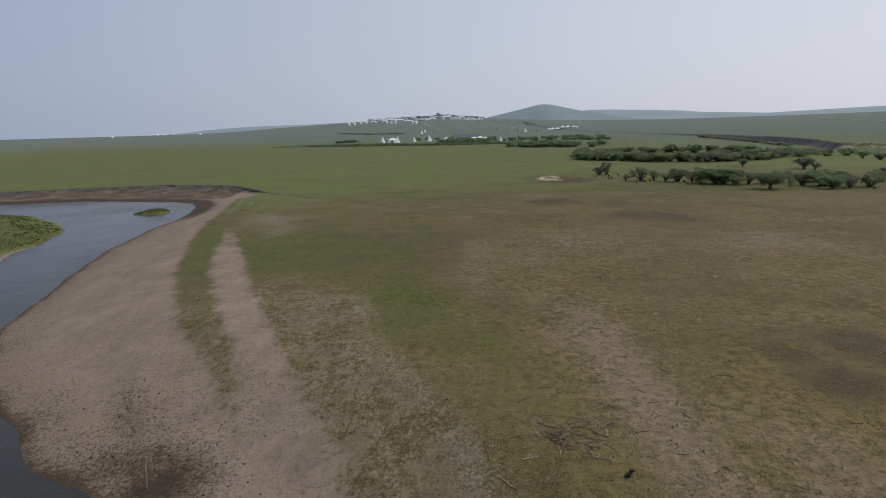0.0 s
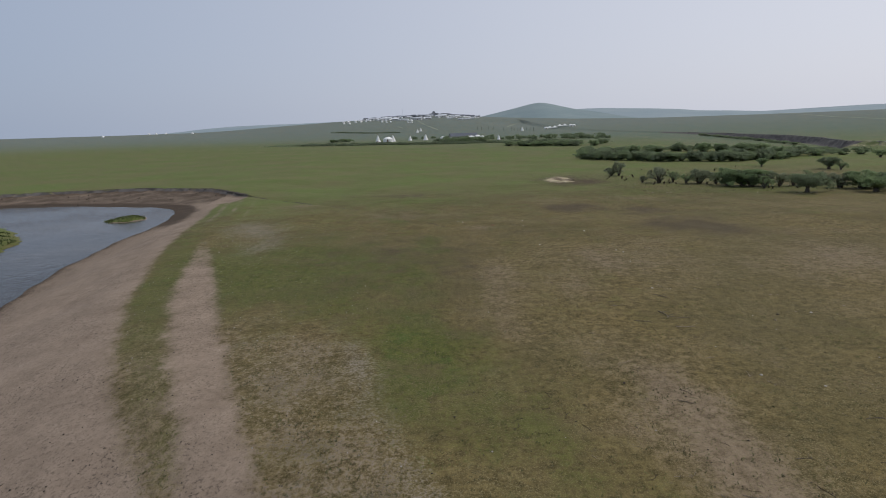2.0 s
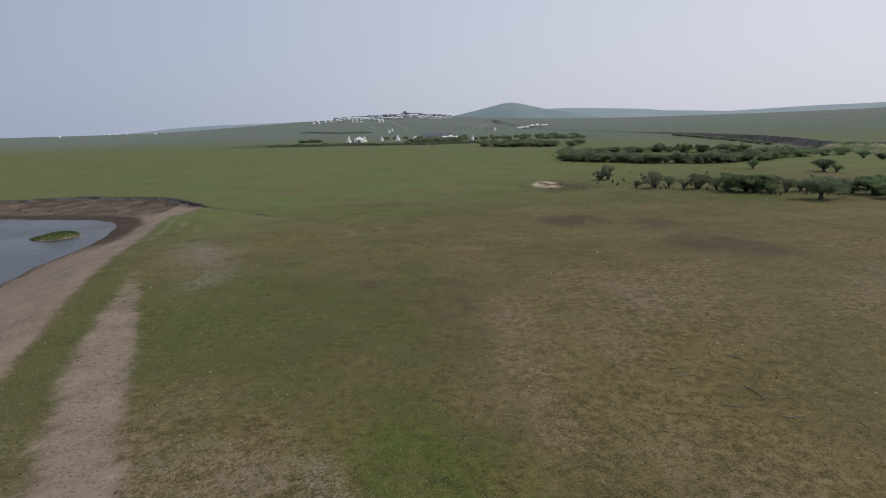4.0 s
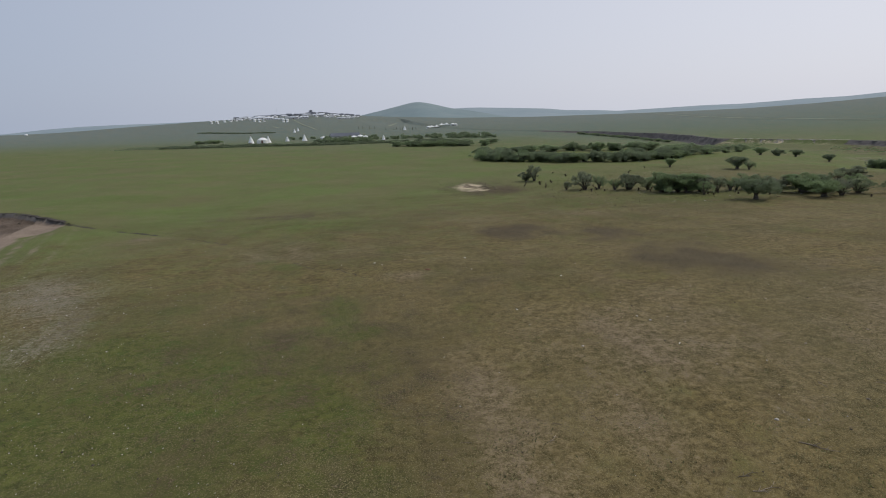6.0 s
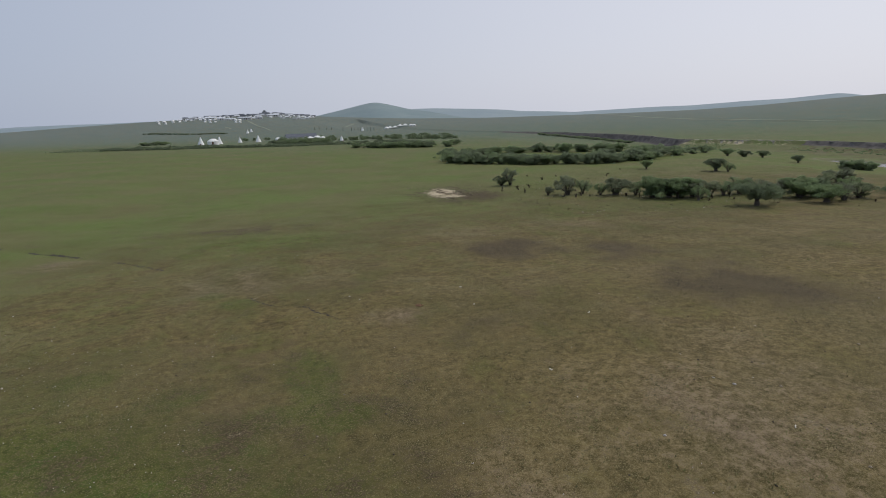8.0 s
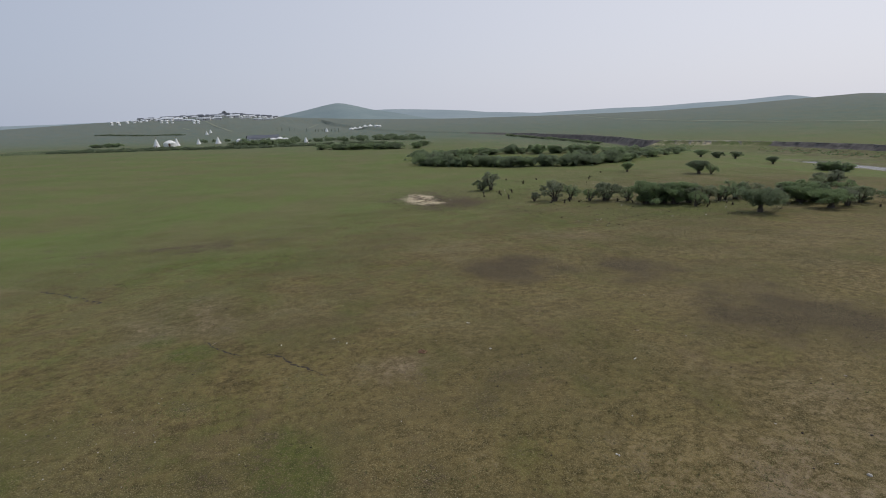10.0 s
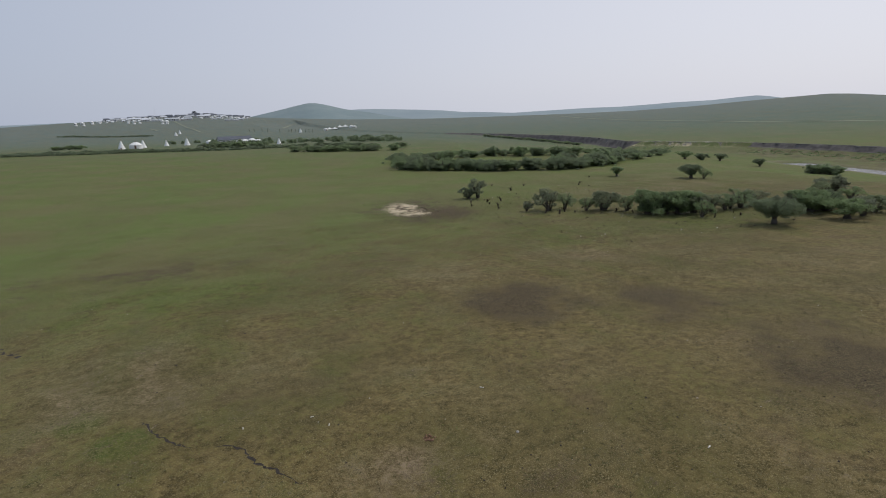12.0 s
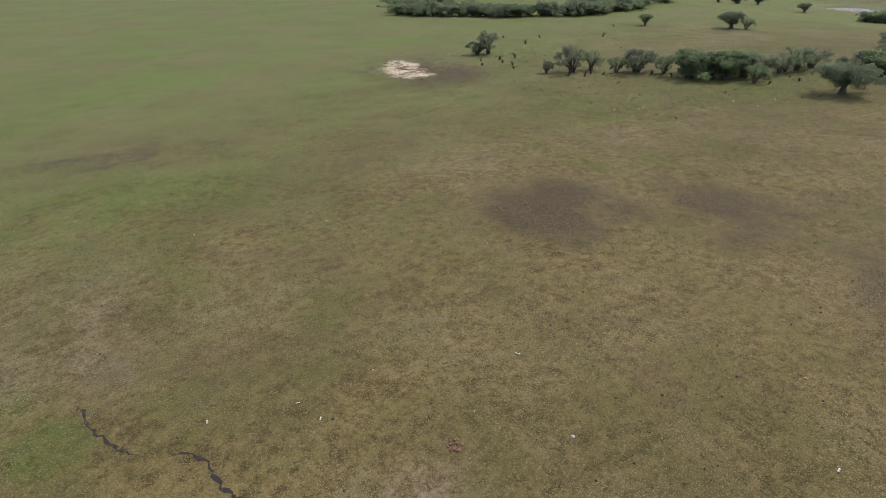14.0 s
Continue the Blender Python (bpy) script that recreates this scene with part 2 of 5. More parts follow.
GRASS_DRY_DARK, GRASS_DRY_PALE = (0.052, 0.039, 0.013), (0.204, 0.152, 0.060)
GRASS_GREEN_DARK, GRASS_GREEN_PALE = (0.034, 0.043, 0.007), (0.104, 0.119, 0.022)
M_GROUND = ground_material()
M_LEAF = leaf_material("willow_leaf", (0.156, 0.208, 0.112), (0.250, 0.310, 0.172))
M_LEAF_GREY = leaf_material("grey_willow_leaf", (0.188, 0.220, 0.134), (0.285, 0.320, 0.204))
# paler than the near willows: haze and lifted crown shade put into the colour
M_LEAF_FAR = leaf_material("thicket_leaf_hazed", (0.190, 0.242, 0.140), (0.290, 0.350, 0.205))
M_SEDGE = leaf_material("sedge_leaf", (0.078, 0.098, 0.040), (0.132, 0.158, 0.066))
M_BARK = plain("willow_bark", (0.056, 0.047, 0.038), (0.135, 0.114, 0.092), 6, 0.95, 0.6)
M_DEADWOOD = plain("weathered_deadwood", (0.13, 0.102, 0.070), (0.30, 0.245, 0.175), 8, 0.9, 0.4, 0.4)
M_STUMP = plain("dark_stump_wood", (0.026, 0.019, 0.013), (0.066, 0.048, 0.033), 8, 0.95, 0.5, 0.2)
M_CANVAS = plain("white_canvas", (0.66, 0.66, 0.63), (0.84, 0.84, 0.82), 1.5, 0.8, 0.15)
M_DOOR = plain("brown_door_wood", (0.10, 0.055, 0.03), (0.18, 0.10, 0.06), 4, 0.7, 0.2)
M_POLE = plain("pine_pole", (0.16, 0.12, 0.08), (0.30, 0.23, 0.16), 6, 0.8, 0.2)
M_WALL = plain("pale_house_wall", (0.50, 0.49, 0.47), (0.72, 0.71, 0.69), 0.8, 0.85, 0.1, 0.12)
M_ROOF_DARK = plain("dark_sheet_roof", (0.045, 0.052, 0.068), (0.095, 0.105, 0.125), 0.8, 0.55, 0.1, 0.3)
M_ROOF_PALE = plain("pale_sheet_roof", (0.42, 0.44, 0.47), (0.62, 0.64, 0.66), 0.8, 0.5, 0.1, 0.2)
M_GLASS = plain("dark_window_glass", (0.02, 0.025, 0.03), (0.04, 0.045, 0.05), 2, 0.15, 0)
M_CLOD = plain("dark_dung_clod", (0.030, 0.023, 0.017), (0.075, 0.058, 0.043), 9, 0.95, 0.4)
# near-black soil that paints the shade inside the turf cracks
M_CRACK = plain("shaded_crack_soil", (0.014, 0.011, 0.008), (0.040, 0.031, 0.023), 5, 1.0, 0.5)
M_STONE = plain("pale_field_stone", (0.27, 0.245, 0.21), (0.45, 0.42, 0.37), 5, 0.9, 0.3)
M_BONE = plain("bleached_bone", (0.60, 0.57, 0.50), (0.80, 0.78, 0.72), 6, 0.8, 0.2)
M_TRACK = plain("beaten_earth_track", (0.21, 0.225, 0.155), (0.30, 0.31, 0.22), 0.3, 0.95, 0.2)
M_CLAY = plain("cut_bank_clay", (0.066, 0.061, 0.058), (0.165, 0.153, 0.142), 0.35, 1.0, 0.6)
# scarp earth darkened to paint the shade of its undercut
M_SCARP = plain("shaded_scarp_earth", (0.022, 0.018, 0.015), (0.085, 0.068, 0.055), 1.1, 1.0, 0.8)
M_TUSSOCK = plain("dark_tussock", (0.040, 0.046, 0.014), (0.085, 0.088, 0.030), 0.8, 0.9, 0)
M_ROCKSOIL = plain("eroded_pale_bank", (0.13, 0.115, 0.085), (0.42, 0.385, 0.32), 0.22, 0.95, 0.4)
# far hills: the blue of distance haze is painted into the base colours
M_MOUNTAIN = plain("mountain_grass_hazed", (0.150, 0.205, 0.215), (0.195, 0.245, 0.245), 0.004, 1.0, 0)
M_RIDGE = plain("ridge_grass_hazed", (0.210, 0.265, 0.290), (0.250, 0.300, 0.315), 0.003, 1.0, 0)
M_BRICK = plain("rusty_earth", (0.16, 0.085, 0.05), (0.26, 0.15, 0.09), 6, 0.95, 0.5)


def grass_blade_material():
    m, nt, b = material("grass_blades")
    geo = nt.nodes.new("ShaderNodeNewGeometry").outputs["Random Per Island"]
    co = nt.nodes.new("ShaderNodeTexCoord").outputs["Object"]
    n = node_noise(nt, 0.3, 3, 0.6, co)
    c1 = node_mix(nt, geo, (0.075, 0.066, 0.026), (0.200, 0.165, 0.080))
    c2 = node_mix(nt, geo, (0.060, 0.078, 0.013), (0.125, 0.142, 0.032))
    nt.links.new(node_mix(nt, node_ramp(nt, n, 0.42, 0.62), c1, c2), b.inputs["Base Color"])
    b.inputs["Roughness"].default_value = 0.8
    return m


M_BLADE = grass_blade_material()


def water_material():
    m, nt, b = material("river_water")
    co = nt.nodes.new("ShaderNodeTexCoord").outputs["Object"]
    n1, n2 = node_noise(nt, 0.9, 3, 0.6, co), node_noise(nt, 3.6, 3, 0.6, co)
    col = node_mix(nt, node_ramp(nt, node_noise(nt, 0.06, 3, 0.5, co), 0.35, 0.65), (0.030, 0.029, 0.026), (0.056, 0.051, 0.043))
    nt.links.new(col, b.inputs["Base Color"])
    b.inputs["Roughness"].default_value, b.inputs["IOR"].default_value = 0.14, 1.33
    b.inputs["Specular IOR Level"].default_value = 0.30
    ruffle = node_ramp(nt, node_noise(nt, 0.045, 4, 0.6, co), 0.38, 0.62, 0.35, 1.0)
    node_bump(nt, b, node_math(nt, "MULTIPLY", node_math(nt, "MULTIPLY_ADD", n2, 0.45, n1), ruffle), 0.55, 0.12)
    return m


M_WATER = water_material()


# ---- helpers for meshes ----
def part(name, bm, mat, parent=None, label="", smooth=False):
    """Links a bmesh as one mesh object, under a thing where one is given."""
    me = bpy.data.meshes.new(name)
    bm.to_mesh(me)
    bm.free()
    me.materials.append(mat)
    if smooth:
        me.polygons.foreach_set("use_smooth", [True] * len(me.polygons))
    ob = new(name, me)
    if parent is not None:
        ob.parent = parent
    if label:
        ob["label"] = label
    return ob


def mesh_object(name, verts, faces, mat, parent=None, smooth=False):
    me = bpy.data.meshes.new(name)
    me.from_pydata([tuple(v) for v in verts], [], faces)
    me.materials.append(mat)
    if smooth:
        me.polygons.foreach_set("use_smooth", [True] * len(me.polygons))
    ob = new(name, me)
    if parent is not None:
        ob.parent = parent
    return ob


def add_tube(bm, pts, radii, sides=6):
    """A tapered, capped tube along a line of points."""
    rings = []
    for i, p in enumerate(pts):
        p = Vector(p)
        d = Vector(pts[min(i + 1, len(pts) - 1)]) - Vector(pts[max(i - 1, 0)])
        q = d.to_track_quat("Z", "Y")
        rings.append([bm.verts.new(p + q @ Vector((radii[i] * math.cos(2 * math.pi * k / sides), radii[i] * math.sin(2 * math.pi * k / sides), 0))) for k in range(sides)])
    for a, b in zip(rings, rings[1:]):
        for k in range(sides):
            bm.faces.new((a[k], a[(k + 1) % sides], b[(k + 1) % sides], b[k]))
    bm.faces.new(rings[0][::-1])
    bm.faces.new(rings[-1])


def add_box(bm, x0, y0, z0, x1, y1, z1):
    v = [bm.verts.new((x, y, z)) for x in (x0, x1) for y in (y0, y1) for z in (z0, z1)]
    for f in ((0, 1, 3, 2), (4, 6, 7, 5), (0, 4, 5, 1), (2, 3, 7, 6), (0, 2, 6, 4), (1, 5, 7, 3)):
        bm.faces.new([v[i] for i in f])


def thing(name, m, label, category, group=""):
    """An Empty at a thing's base, which parents its parts."""
    e = new(name)
    e.matrix_basis = m
    return tagged(e, label, category, group)


# ---- the lie of the land ----
WATER, WATER_EAST = -2.6, -6.5
SHORE = [(20, -40), (6, -4), (-4, 9), (-10, 16), (-16.2, 22.3), (-20.4, 25.0), (-23.3, 27.1), (-26.8, 30.4), (-33, 36.5), (-37.8, 44), (-39.7, 49.8), (-41.5, 55.3),
         (-43.6, 61.5), (-45.6, 68.8), (-47.9, 79.1), (-49.2, 87.6), (-50.3, 99.3), (-50.6, 107.4), (-53.8, 121), (-58.4, 129), (-63, 131.5), (-71.2, 134),
         (-81, 137), (-93.4, 138.7), (-109, 137), (-150, 128), (-190, 100), (-210, 40), (-210, -40)]
SPIT = [(-59.5, 73), (-60.9, 79), (-62.5, 87.3), (-65.3, 96), (-73.4, 105), (-84.4, 114), (-95, 119), (-130, 117), (-150, 90), (-150, 50), (-80, 40), (-62, 60)]
TURF_STEP = [(-52, 141), (-46, 137), (-39.8, 129.2), (-30, 121), (-21.3, 113.5), (-14.7, 105.2), (-7.4, 94.3), (-4.4, 88.2), (-0.4, 83.2)]
SCARP = [(-190, 132), (-150, 141), (-113, 148), (-101, 151.5), (-90, 154), (-80, 155.5), (-68, 152), (-56, 146.5), (-47, 138.5), (-43.5, 134)]
CLIFF = [(190, 1150), (219, 864), (246, 671), (267, 529), (268.5, 441), (255, 383), (230, 326), (243, 300), (252, 275), (255, 262), (252.7, 228), (246.5, 198), (238, 170), (226, 130), (214, 60)]
CREEK = [(200.5, 201), (197, 194), (194, 180), (188, 165), (177, 140), (165, 100), (160, 40)]
CREST = [(-60, -0.2), (-30, -0.2), (-22, -0.15), (-16, 0.2), (-10, 0.50), (-6, 0.66), (-3, 0.78), (0.2, 0.90), (3, 0.72), (5, 0.60), (8, 0.42), (14, 0.15),
         (22, 0.0), (30, 0.03), (36, 0.08), (41, 0.16), (46, 0.38), (50.5, 0.68), (53.2, 0.84), (56.4, 1.02), (58, 0.95), (61.3, 0.64), (70, 0.3), (90, 0.0)]


def sstep(v, lo, hi):
    t = np.clip((v - lo) / (hi - lo), 0, 1)
    return t * t * (3 - 2 * t)


def line_distance(x, y, pts, closed=False):
    """Distance to a polyline, and which side of its nearest stretch (above 0: to its left)."""
    best = np.full(np.shape(x), 1e9)
    side = np.zeros(np.shape(x))
    ring = list(zip(pts, pts[1:])) + ([(pts[-1], pts[0])] if closed else [])
    for (ax, ay), (bx, by) in ring:
        dx, dy = bx - ax, by - ay
        t = np.clip(((x - ax) * dx + (y - ay) * dy) / (dx * dx + dy * dy), 0, 1)
        d = np.hypot(x - ax - t * dx, y - ay - t * dy)
        near = d < best
        best = np.where(near, d, best)
        side = np.where(near, dx * (y - ay) - dy * (x - ax), side)
    return best, side


def inside(x, y, pts):
    hit = np.zeros(np.shape(x), bool)
    for (ax, ay), (bx, by) in zip(pts, pts[1:] + pts[:1]):
        cross = (ay > y) != (by > y)
        hit ^= cross & (x < (bx - ax) * (y - ay) / (by - ay if by != ay else 1e-9) + ax)
    return hit


def wave(x, y, size, seed):
    """Smooth, cheap relief between -1 and 1."""
    r = np.random.RandomState(seed)
    s = 0
    for k in range(7):
        a, p, f = r.uniform(0, 6.28), r.uniform(0, 6.28), r.uniform(0.7, 1.9) / size * 3.1
        s = s + np.sin((x * math.cos(a) + y * math.sin(a)) * f + p + 1.3 * np.sin((x * math.sin(a) - y * math.cos(a)) * f * 0.6 + p * 2))
    return s / 4.0


def river_terms(x, y):
    """Distance outside the shore (negative in the water) and to the spit and the islet."""
    d, _ = line_distance(x, y, SHORE, True)
    d = np.where(inside(x, y, SHORE), -d, d) + 0.5 * wave(x, y, 7, 3)
    s, _ = line_distance(x, y, SPIT, True)
    s = np.where(inside(x, y, SPIT), s, -s) + 0.7 * wave(x, y, 5, 4)
    i = 3.6 - np.hypot((x + 60.2) / 1.1, y - 115.2) + 0.5 * wave(x, y, 4, 5)
    return d, s, i


def scarp_distance(x, y):
    """Metres in front of the scarp of the north bank; below 0 behind it."""
    e, side = line_distance(x, y, SCARP)
    return np.where(side > 0, -e, e) + 0.5 * wave(x, y, 6, 10) + 0.25 * wave(x, y, 2.2, 11)


def land(x, y):
    """Height of the ground at x, y (arrays)."""
    x, y = np.asarray(x, float), np.asarray(y, float)
    base = np.interp(y, [85, 140, 240, 500], [0, -1.6, -2.4, -2.5])
    base = base + 0.10 * wave(x, y, 17, 1) + 0.035 * wave(x, y, 3.2, 2) + 0.12 * wave(x, y, 70, 8) * sstep(y, 90, 170)
    base = base + 1.15 * sstep(-x, 22, 52) * sstep(y, 96, 134) * (1 - 0.6 * sstep(y, 200, 420))
    step, _s = line_distance(x, y, TURF_STEP)
    base = base - 0.16 * np.exp(-(step / 1.1) ** 2) * sstep(y, 78, 100)
    # far rises
    r, az = np.hypot(x, y - 40), np.degrees(np.arctan2(x, y - 40))
    crest = 13.5 + 1400 * np.tan(np.radians(np.interp(az, [c[0] for c in CREST], [c[1] for c in CREST])))
    crest = np.where(y > 40, crest, 8)
    start = np.interp(az, [10, 25, 45], [720, 520, 380])
    rise = sstep(r, start, 1400) * (1 - sstep(r, 1500, 2600))
    rise = np.where(np.abs(az) < 100, rise, 0)
    base = base + rise * (crest - base)
    # the cut bank in the east: high plain beyond, flats sinking towards it on this side
    dc, side = line_distance(x, y, CLIFF)
    dc = np.where(side > 0, dc, -dc) + 1.2 * wave(x, y, 9, 6) + 0.6 * wave(x, y, 3.5, 7)
    soft = np.interp(y, [150, 240, 262, 310, 325, 560, 900], [17, 14, 22, 24, 3.5, 4.5, 14])
    deep = -6.1 - 0.8 * sstep(y, 300, 335) * (1 - sstep(y, 560, 700))
    floor = base + (deep - base) * sstep(-dc, 128, 30) * (1 - sstep(y, 400, 620) * 0.72)
    top = np.maximum(base, -3.1)
    brow = np.interp(y, [90, 110, 250, 268, 312, 325], [0, 0.52, 0.52, 0.5, 0.5, 0])
    up = sstep(dc, -soft, 0) * (1 - brow) + brow * sstep(dc, -2.6, -0.3)
    base = np.where(dc > -100, floor + (top - floor) * up, base)
    dk, _ = line_distance(x, y, CREEK)
    base = base - np.where(dc < -2, 1, 0) * (1 - sstep(dk, 3.0, 9)) * np.maximum(base + 7.4, 0)
    # the river in the west
    d, s, i = river_terms(x, y)
    ds = scarp_distance(x, y)
    north = sstep(y, 116, 130) * sstep(-x, 40, 47)
    ramp = np.clip(d / np.maximum(d + np.maximum(ds, 0), 0.01), 0, 1)
    low = WATER + (base - 0.85 - WATER) * (0.45 * ramp + 0.55 * sstep(ramp, 0.05, 1.1))
    bank = np.where(ds > 0, low + (base - low) * sstep(ds, 0.9, 0.0), base)
    beach = WATER + (base - WATER) * (0.35 * np.clip(d / 14, 0, 1) + 0.65 * sstep(d, 0, 14))
    out = beach + (bank - beach) * north
    bed = WATER - 0.12 * np.clip(-d, 0, 9)
    h = np.where(d > 0, np.minimum(out, base), bed)
    isle = WATER + 0.9 * sstep(s, 0, 5) + 0.25 * wave(x, y, 6, 9) * sstep(s, 1, 5)
    h = np.where(s > 0, np.maximum(isle, h), h)
    h = np.where(i > 0, np.maximum(WATER + 0.55 * sstep(i, 0, 2.5), h), h)
    return h


def land_at(x, y):
    return float(land(np.array([x]), np.array([y]))[0])
# ---- end of the land ----


def blob(x, y, cx, cy, rx, ry, turn=0.0):
    """A soft patch; its long way leans turn degrees clockwise from +y."""
    a = radians(turn)
    u, v = (x - cx) * math.cos(a) - (y - cy) * math.sin(a), (x - cx) * math.sin(a) + (y - cy) * math.cos(a)
    return np.exp(-((u / rx) ** 2 + (v / ry) ** 2))


BEACH_EDGE = [(-4, 16), (-8, 21.5), (-11.6, 27.0), (-13.6, 30.2), (-16.9, 34.8), (-20.6, 40.7), (-24.6, 48.5), (-27.0, 54.5), (-32, 68.5), (-40.6, 100.6), (-46, 123), (-50, 136), (-56, 147)]
SHEEP_PATH = [(-3, 10), (-5.6, 18), (-8.2, 24), (-10.5, 29.5), (-12.3, 33.8), (-15.3, 40), (-18.3, 46.3), (-21.6, 54), (-26, 66), (-31, 80), (-36, 93)]

TRAMPLED_EDGE = [(4, 14), (-0.9, 26.7), (-3.3, 33), (-5.9, 38), (-8, 45), (-9.4, 49), (-11.5, 56), (-16, 68)]


def cover(x, y):
    """What lies on the ground: nine amounts from 0 to 1 for each point."""
    d, s, i = river_terms(x, y)
    edge, side = line_distance(x, y, BEACH_EDGE)
    west = np.where(side > 0, edge, -edge)
    path, _ = line_distance(x, y, SHEEP_PATH)
    near = (y < 150) & (y > -60)
    mud = sstep(west, -1.6, 1.4) * near * (x > -62)
    ds = scarp_distance(x, y)
    mud = np.where((y > 128) & (x < -43), sstep(ds, -0.3, 0.3), mud)
    mud = np.maximum(mud, 0.9 * (1 - sstep(path, 0.5, np.interp(y, [10, 24, 30, 34, 46, 58, 70, 82], [5.4, 4.2, 3.2, 2.5, 3.2, 3.2, 2.0, 0.8]))) * np.interp(y, [62, 86], [1, 0.1]))
    trail = np.exp(-((west + 2.2) / 0.9) ** 2) + 0.9 * np.exp(-((west + 4.8) / 0.7) ** 2) + 0.8 * np.exp(-((west + 7.4) / 0.7) ** 2)
    mud = np.maximum(mud, 0.50 * np.clip(trail, 0, 1) * sstep(y, 86, 100) * sstep(y, 134, 124))
    mud = np.where(s > 0.8, 0.25 * (1 - sstep(s, 1, 3)), mud)
    mud = np.where(i > 0.6, 0, mud)
    wet = np.clip(0.9 - np.abs(d) / 2.4, 0, 1) * (s < 0) * (i < 0) + (d < 0) * 0.8 * (s < 0) * (i < 0)
    wet = np.maximum(wet, 0.50 * (1 - sstep(d, 1.0, 7.0)) * (d > 0))
    wet = np.maximum(wet, 0.95 * sstep(y, 92, 112) * (1 - sstep(d, 3.0, 6.5)) * (x < -44) * (d > 0) * (ds > 0))
    wet = np.maximum(wet, (0.70 + 0.12 * wave(x, y, 5, 34)) * sstep(y, 124, 136) * (x < -50) * (d > 0) * (ds > 0))
    wet = np.maximum(wet, 0.98 * blob(x, y, -13.4, 22.6, 3.0, 3.6, -50))
    wet = np.maximum(wet, 0.80 * blob(x, y, -15.2, 24.2, 2.6, 5.4, -67))
    wet = np.maximum(wet, 0.62 * blob(x, y, -17.5, 28, 2.0, 6.5, -35))
    dark = 0.95 * blob(x, y, 20.8, 100.2, 3.6, 4.4, 20) + 0.60 * blob(x, y, 17.2, 99.5, 2.6, 3.6) + 0.45 * blob(x, y, 19.0, 95.2, 3.0, 2.2) + 0.35 * blob(x, y, 24.6, 97.6, 1.8, 2.4)
    dark = dark + 1.05 * blob(x, y, 29.6, 94.8, 2.5, 4.2, 15) + 0.55 * blob(x, y, 26.5, 90, 1.8, 1.6) + 0.4 * blob(x, y, 32.2, 92, 2.0, 2.4)
    dark = dark + 0.75 * blob(x, y, 29.6, 80.5, 4.2, 4.8, 20) + 0.80 * blob(x, y, 33.4, 76, 4.4, 3.8, 30) + 0.45 * blob(x, y, 25.2, 80.2, 2.4, 2.8) + 0.4 * blob(x, y, 33.5, 85.5, 2.6, 2.4)
    dark = dark + 1.0 * blob(x, y, 19.6, 30.2, 1.7, 1.3, 60) + 1.1 * blob(x, y, 25.5, 30.5, 3.8, 2.6, 60) + 0.9 * blob(x, y, 20.8, 25.6, 2.6, 1.9)
    dark = dark + 0.55 * blob(x, y, -9.7, 128, 12, 5) + 0.30 * blob(x, y, 8, 78, 5, 3) + 0.26 * blob(x, y, 0.2, 56, 2.2, 13, 6) + 0.40 * blob(x, y, -6, 68, 11, 13)
    dark = dark + 0.72 * blob(x, y, 31.0, 155.5, 8.5, 16, 15) + 0.55 * blob(x, y, 37, 149, 5, 6)
    bare = 0.55 * blob(x, y, 9.6, 25, 2.0, 9) + 0.42 * blob(x, y, 9.7, 36, 3.0, 6.5) + 0.26 * blob(x, y, 2.6, 50, 2.6, 11, 4) + 0.20 * blob(x, y, 5.8, 62, 3.8, 10, 12)
    bare = bare + 0.26 * blob(x, y, 11.5, 58, 3.0, 12, 18) + 0.20 * blob(x, y, 18, 64, 5, 10, 25) + 0.40 * blob(x, y, -28, 112, 9, 4, -40) + 0.35 * blob(x, y, 15, 18, 3, 6)
    bare = bare + 0.30 * blob(x, y, -8, 97, 9, 8) + 0.35 * blob(x, y, 4, 82, 3, 2) + 0.25 * blob(x, y, 26, 112, 20, 7) + 0.3 * blob(x, y, 36, 62, 8, 10) + 0.34 * blob(x, y, 92, 158, 34, 24)
    bare = bare + 0.15 * sstep(x, -18, 30) * sstep(y, 128, 80) + 0.10 * sstep(y, 125, 100)
    grey = 0.5 * blob(x, y, -6.4, 41, 1.5, 5, -16) + 0.38 * blob(x, y, -2.4, 28, 1.5, 6, -25) + 0.35 * blob(x, y, 0.5, 20, 2, 4) + 0.66 * blob(x, y, -26.5, 86, 5.5, 13, -25)
    grey = grey + 0.40 * blob(x, y, -22, 72, 3, 5) + 0.30 * blob(x, y, 4.4, 72, 1.6, 1.4)
    lush = np.interp(y, [20, 70, 105, 150], [0.24, 0.24, 0.25, 0.50]) + 0.22 * sstep(-x, 35, 90) * sstep(y, 130, 200)
    lush = lush + 0.55 * blob(x, y, -3.6, 41, 1.9, 6) + 0.26 * blob(x, y, -16, 70, 7, 12) + 0.25 * blob(x, y, -9, 64, 4, 7) + 0.25 * blob(x, y, -24, 66, 3, 9)
    lush = lush + 1.5 * blob(x, y, -9.4, 92.7, 0.9, 0.8) + 1.5 * blob(x, y, -7.2, 89.6, 0.8, 0.9) + 0.30 * blob(x, y, -5, 117, 11, 6) + 1.1 * blob(x, y, -2.7, 73.5, 1.1, 3.0) + 0.25 * blob(x, y, -20, 58, 6, 9)
    lush = lush + 0.55 * blob(x, y, 62, 120, 20, 6.5) + 0.25 * blob(x, y, -3, 56, 3, 8) + 0.5 * sstep(s, 0.5, 2) + 0.6 * (i > 0.3)
    strip = sstep(west, -6.0, -2.8) * sstep(west, 0.8, -1.4) * sstep(y, 29, 32) * sstep(y, 92, 70)
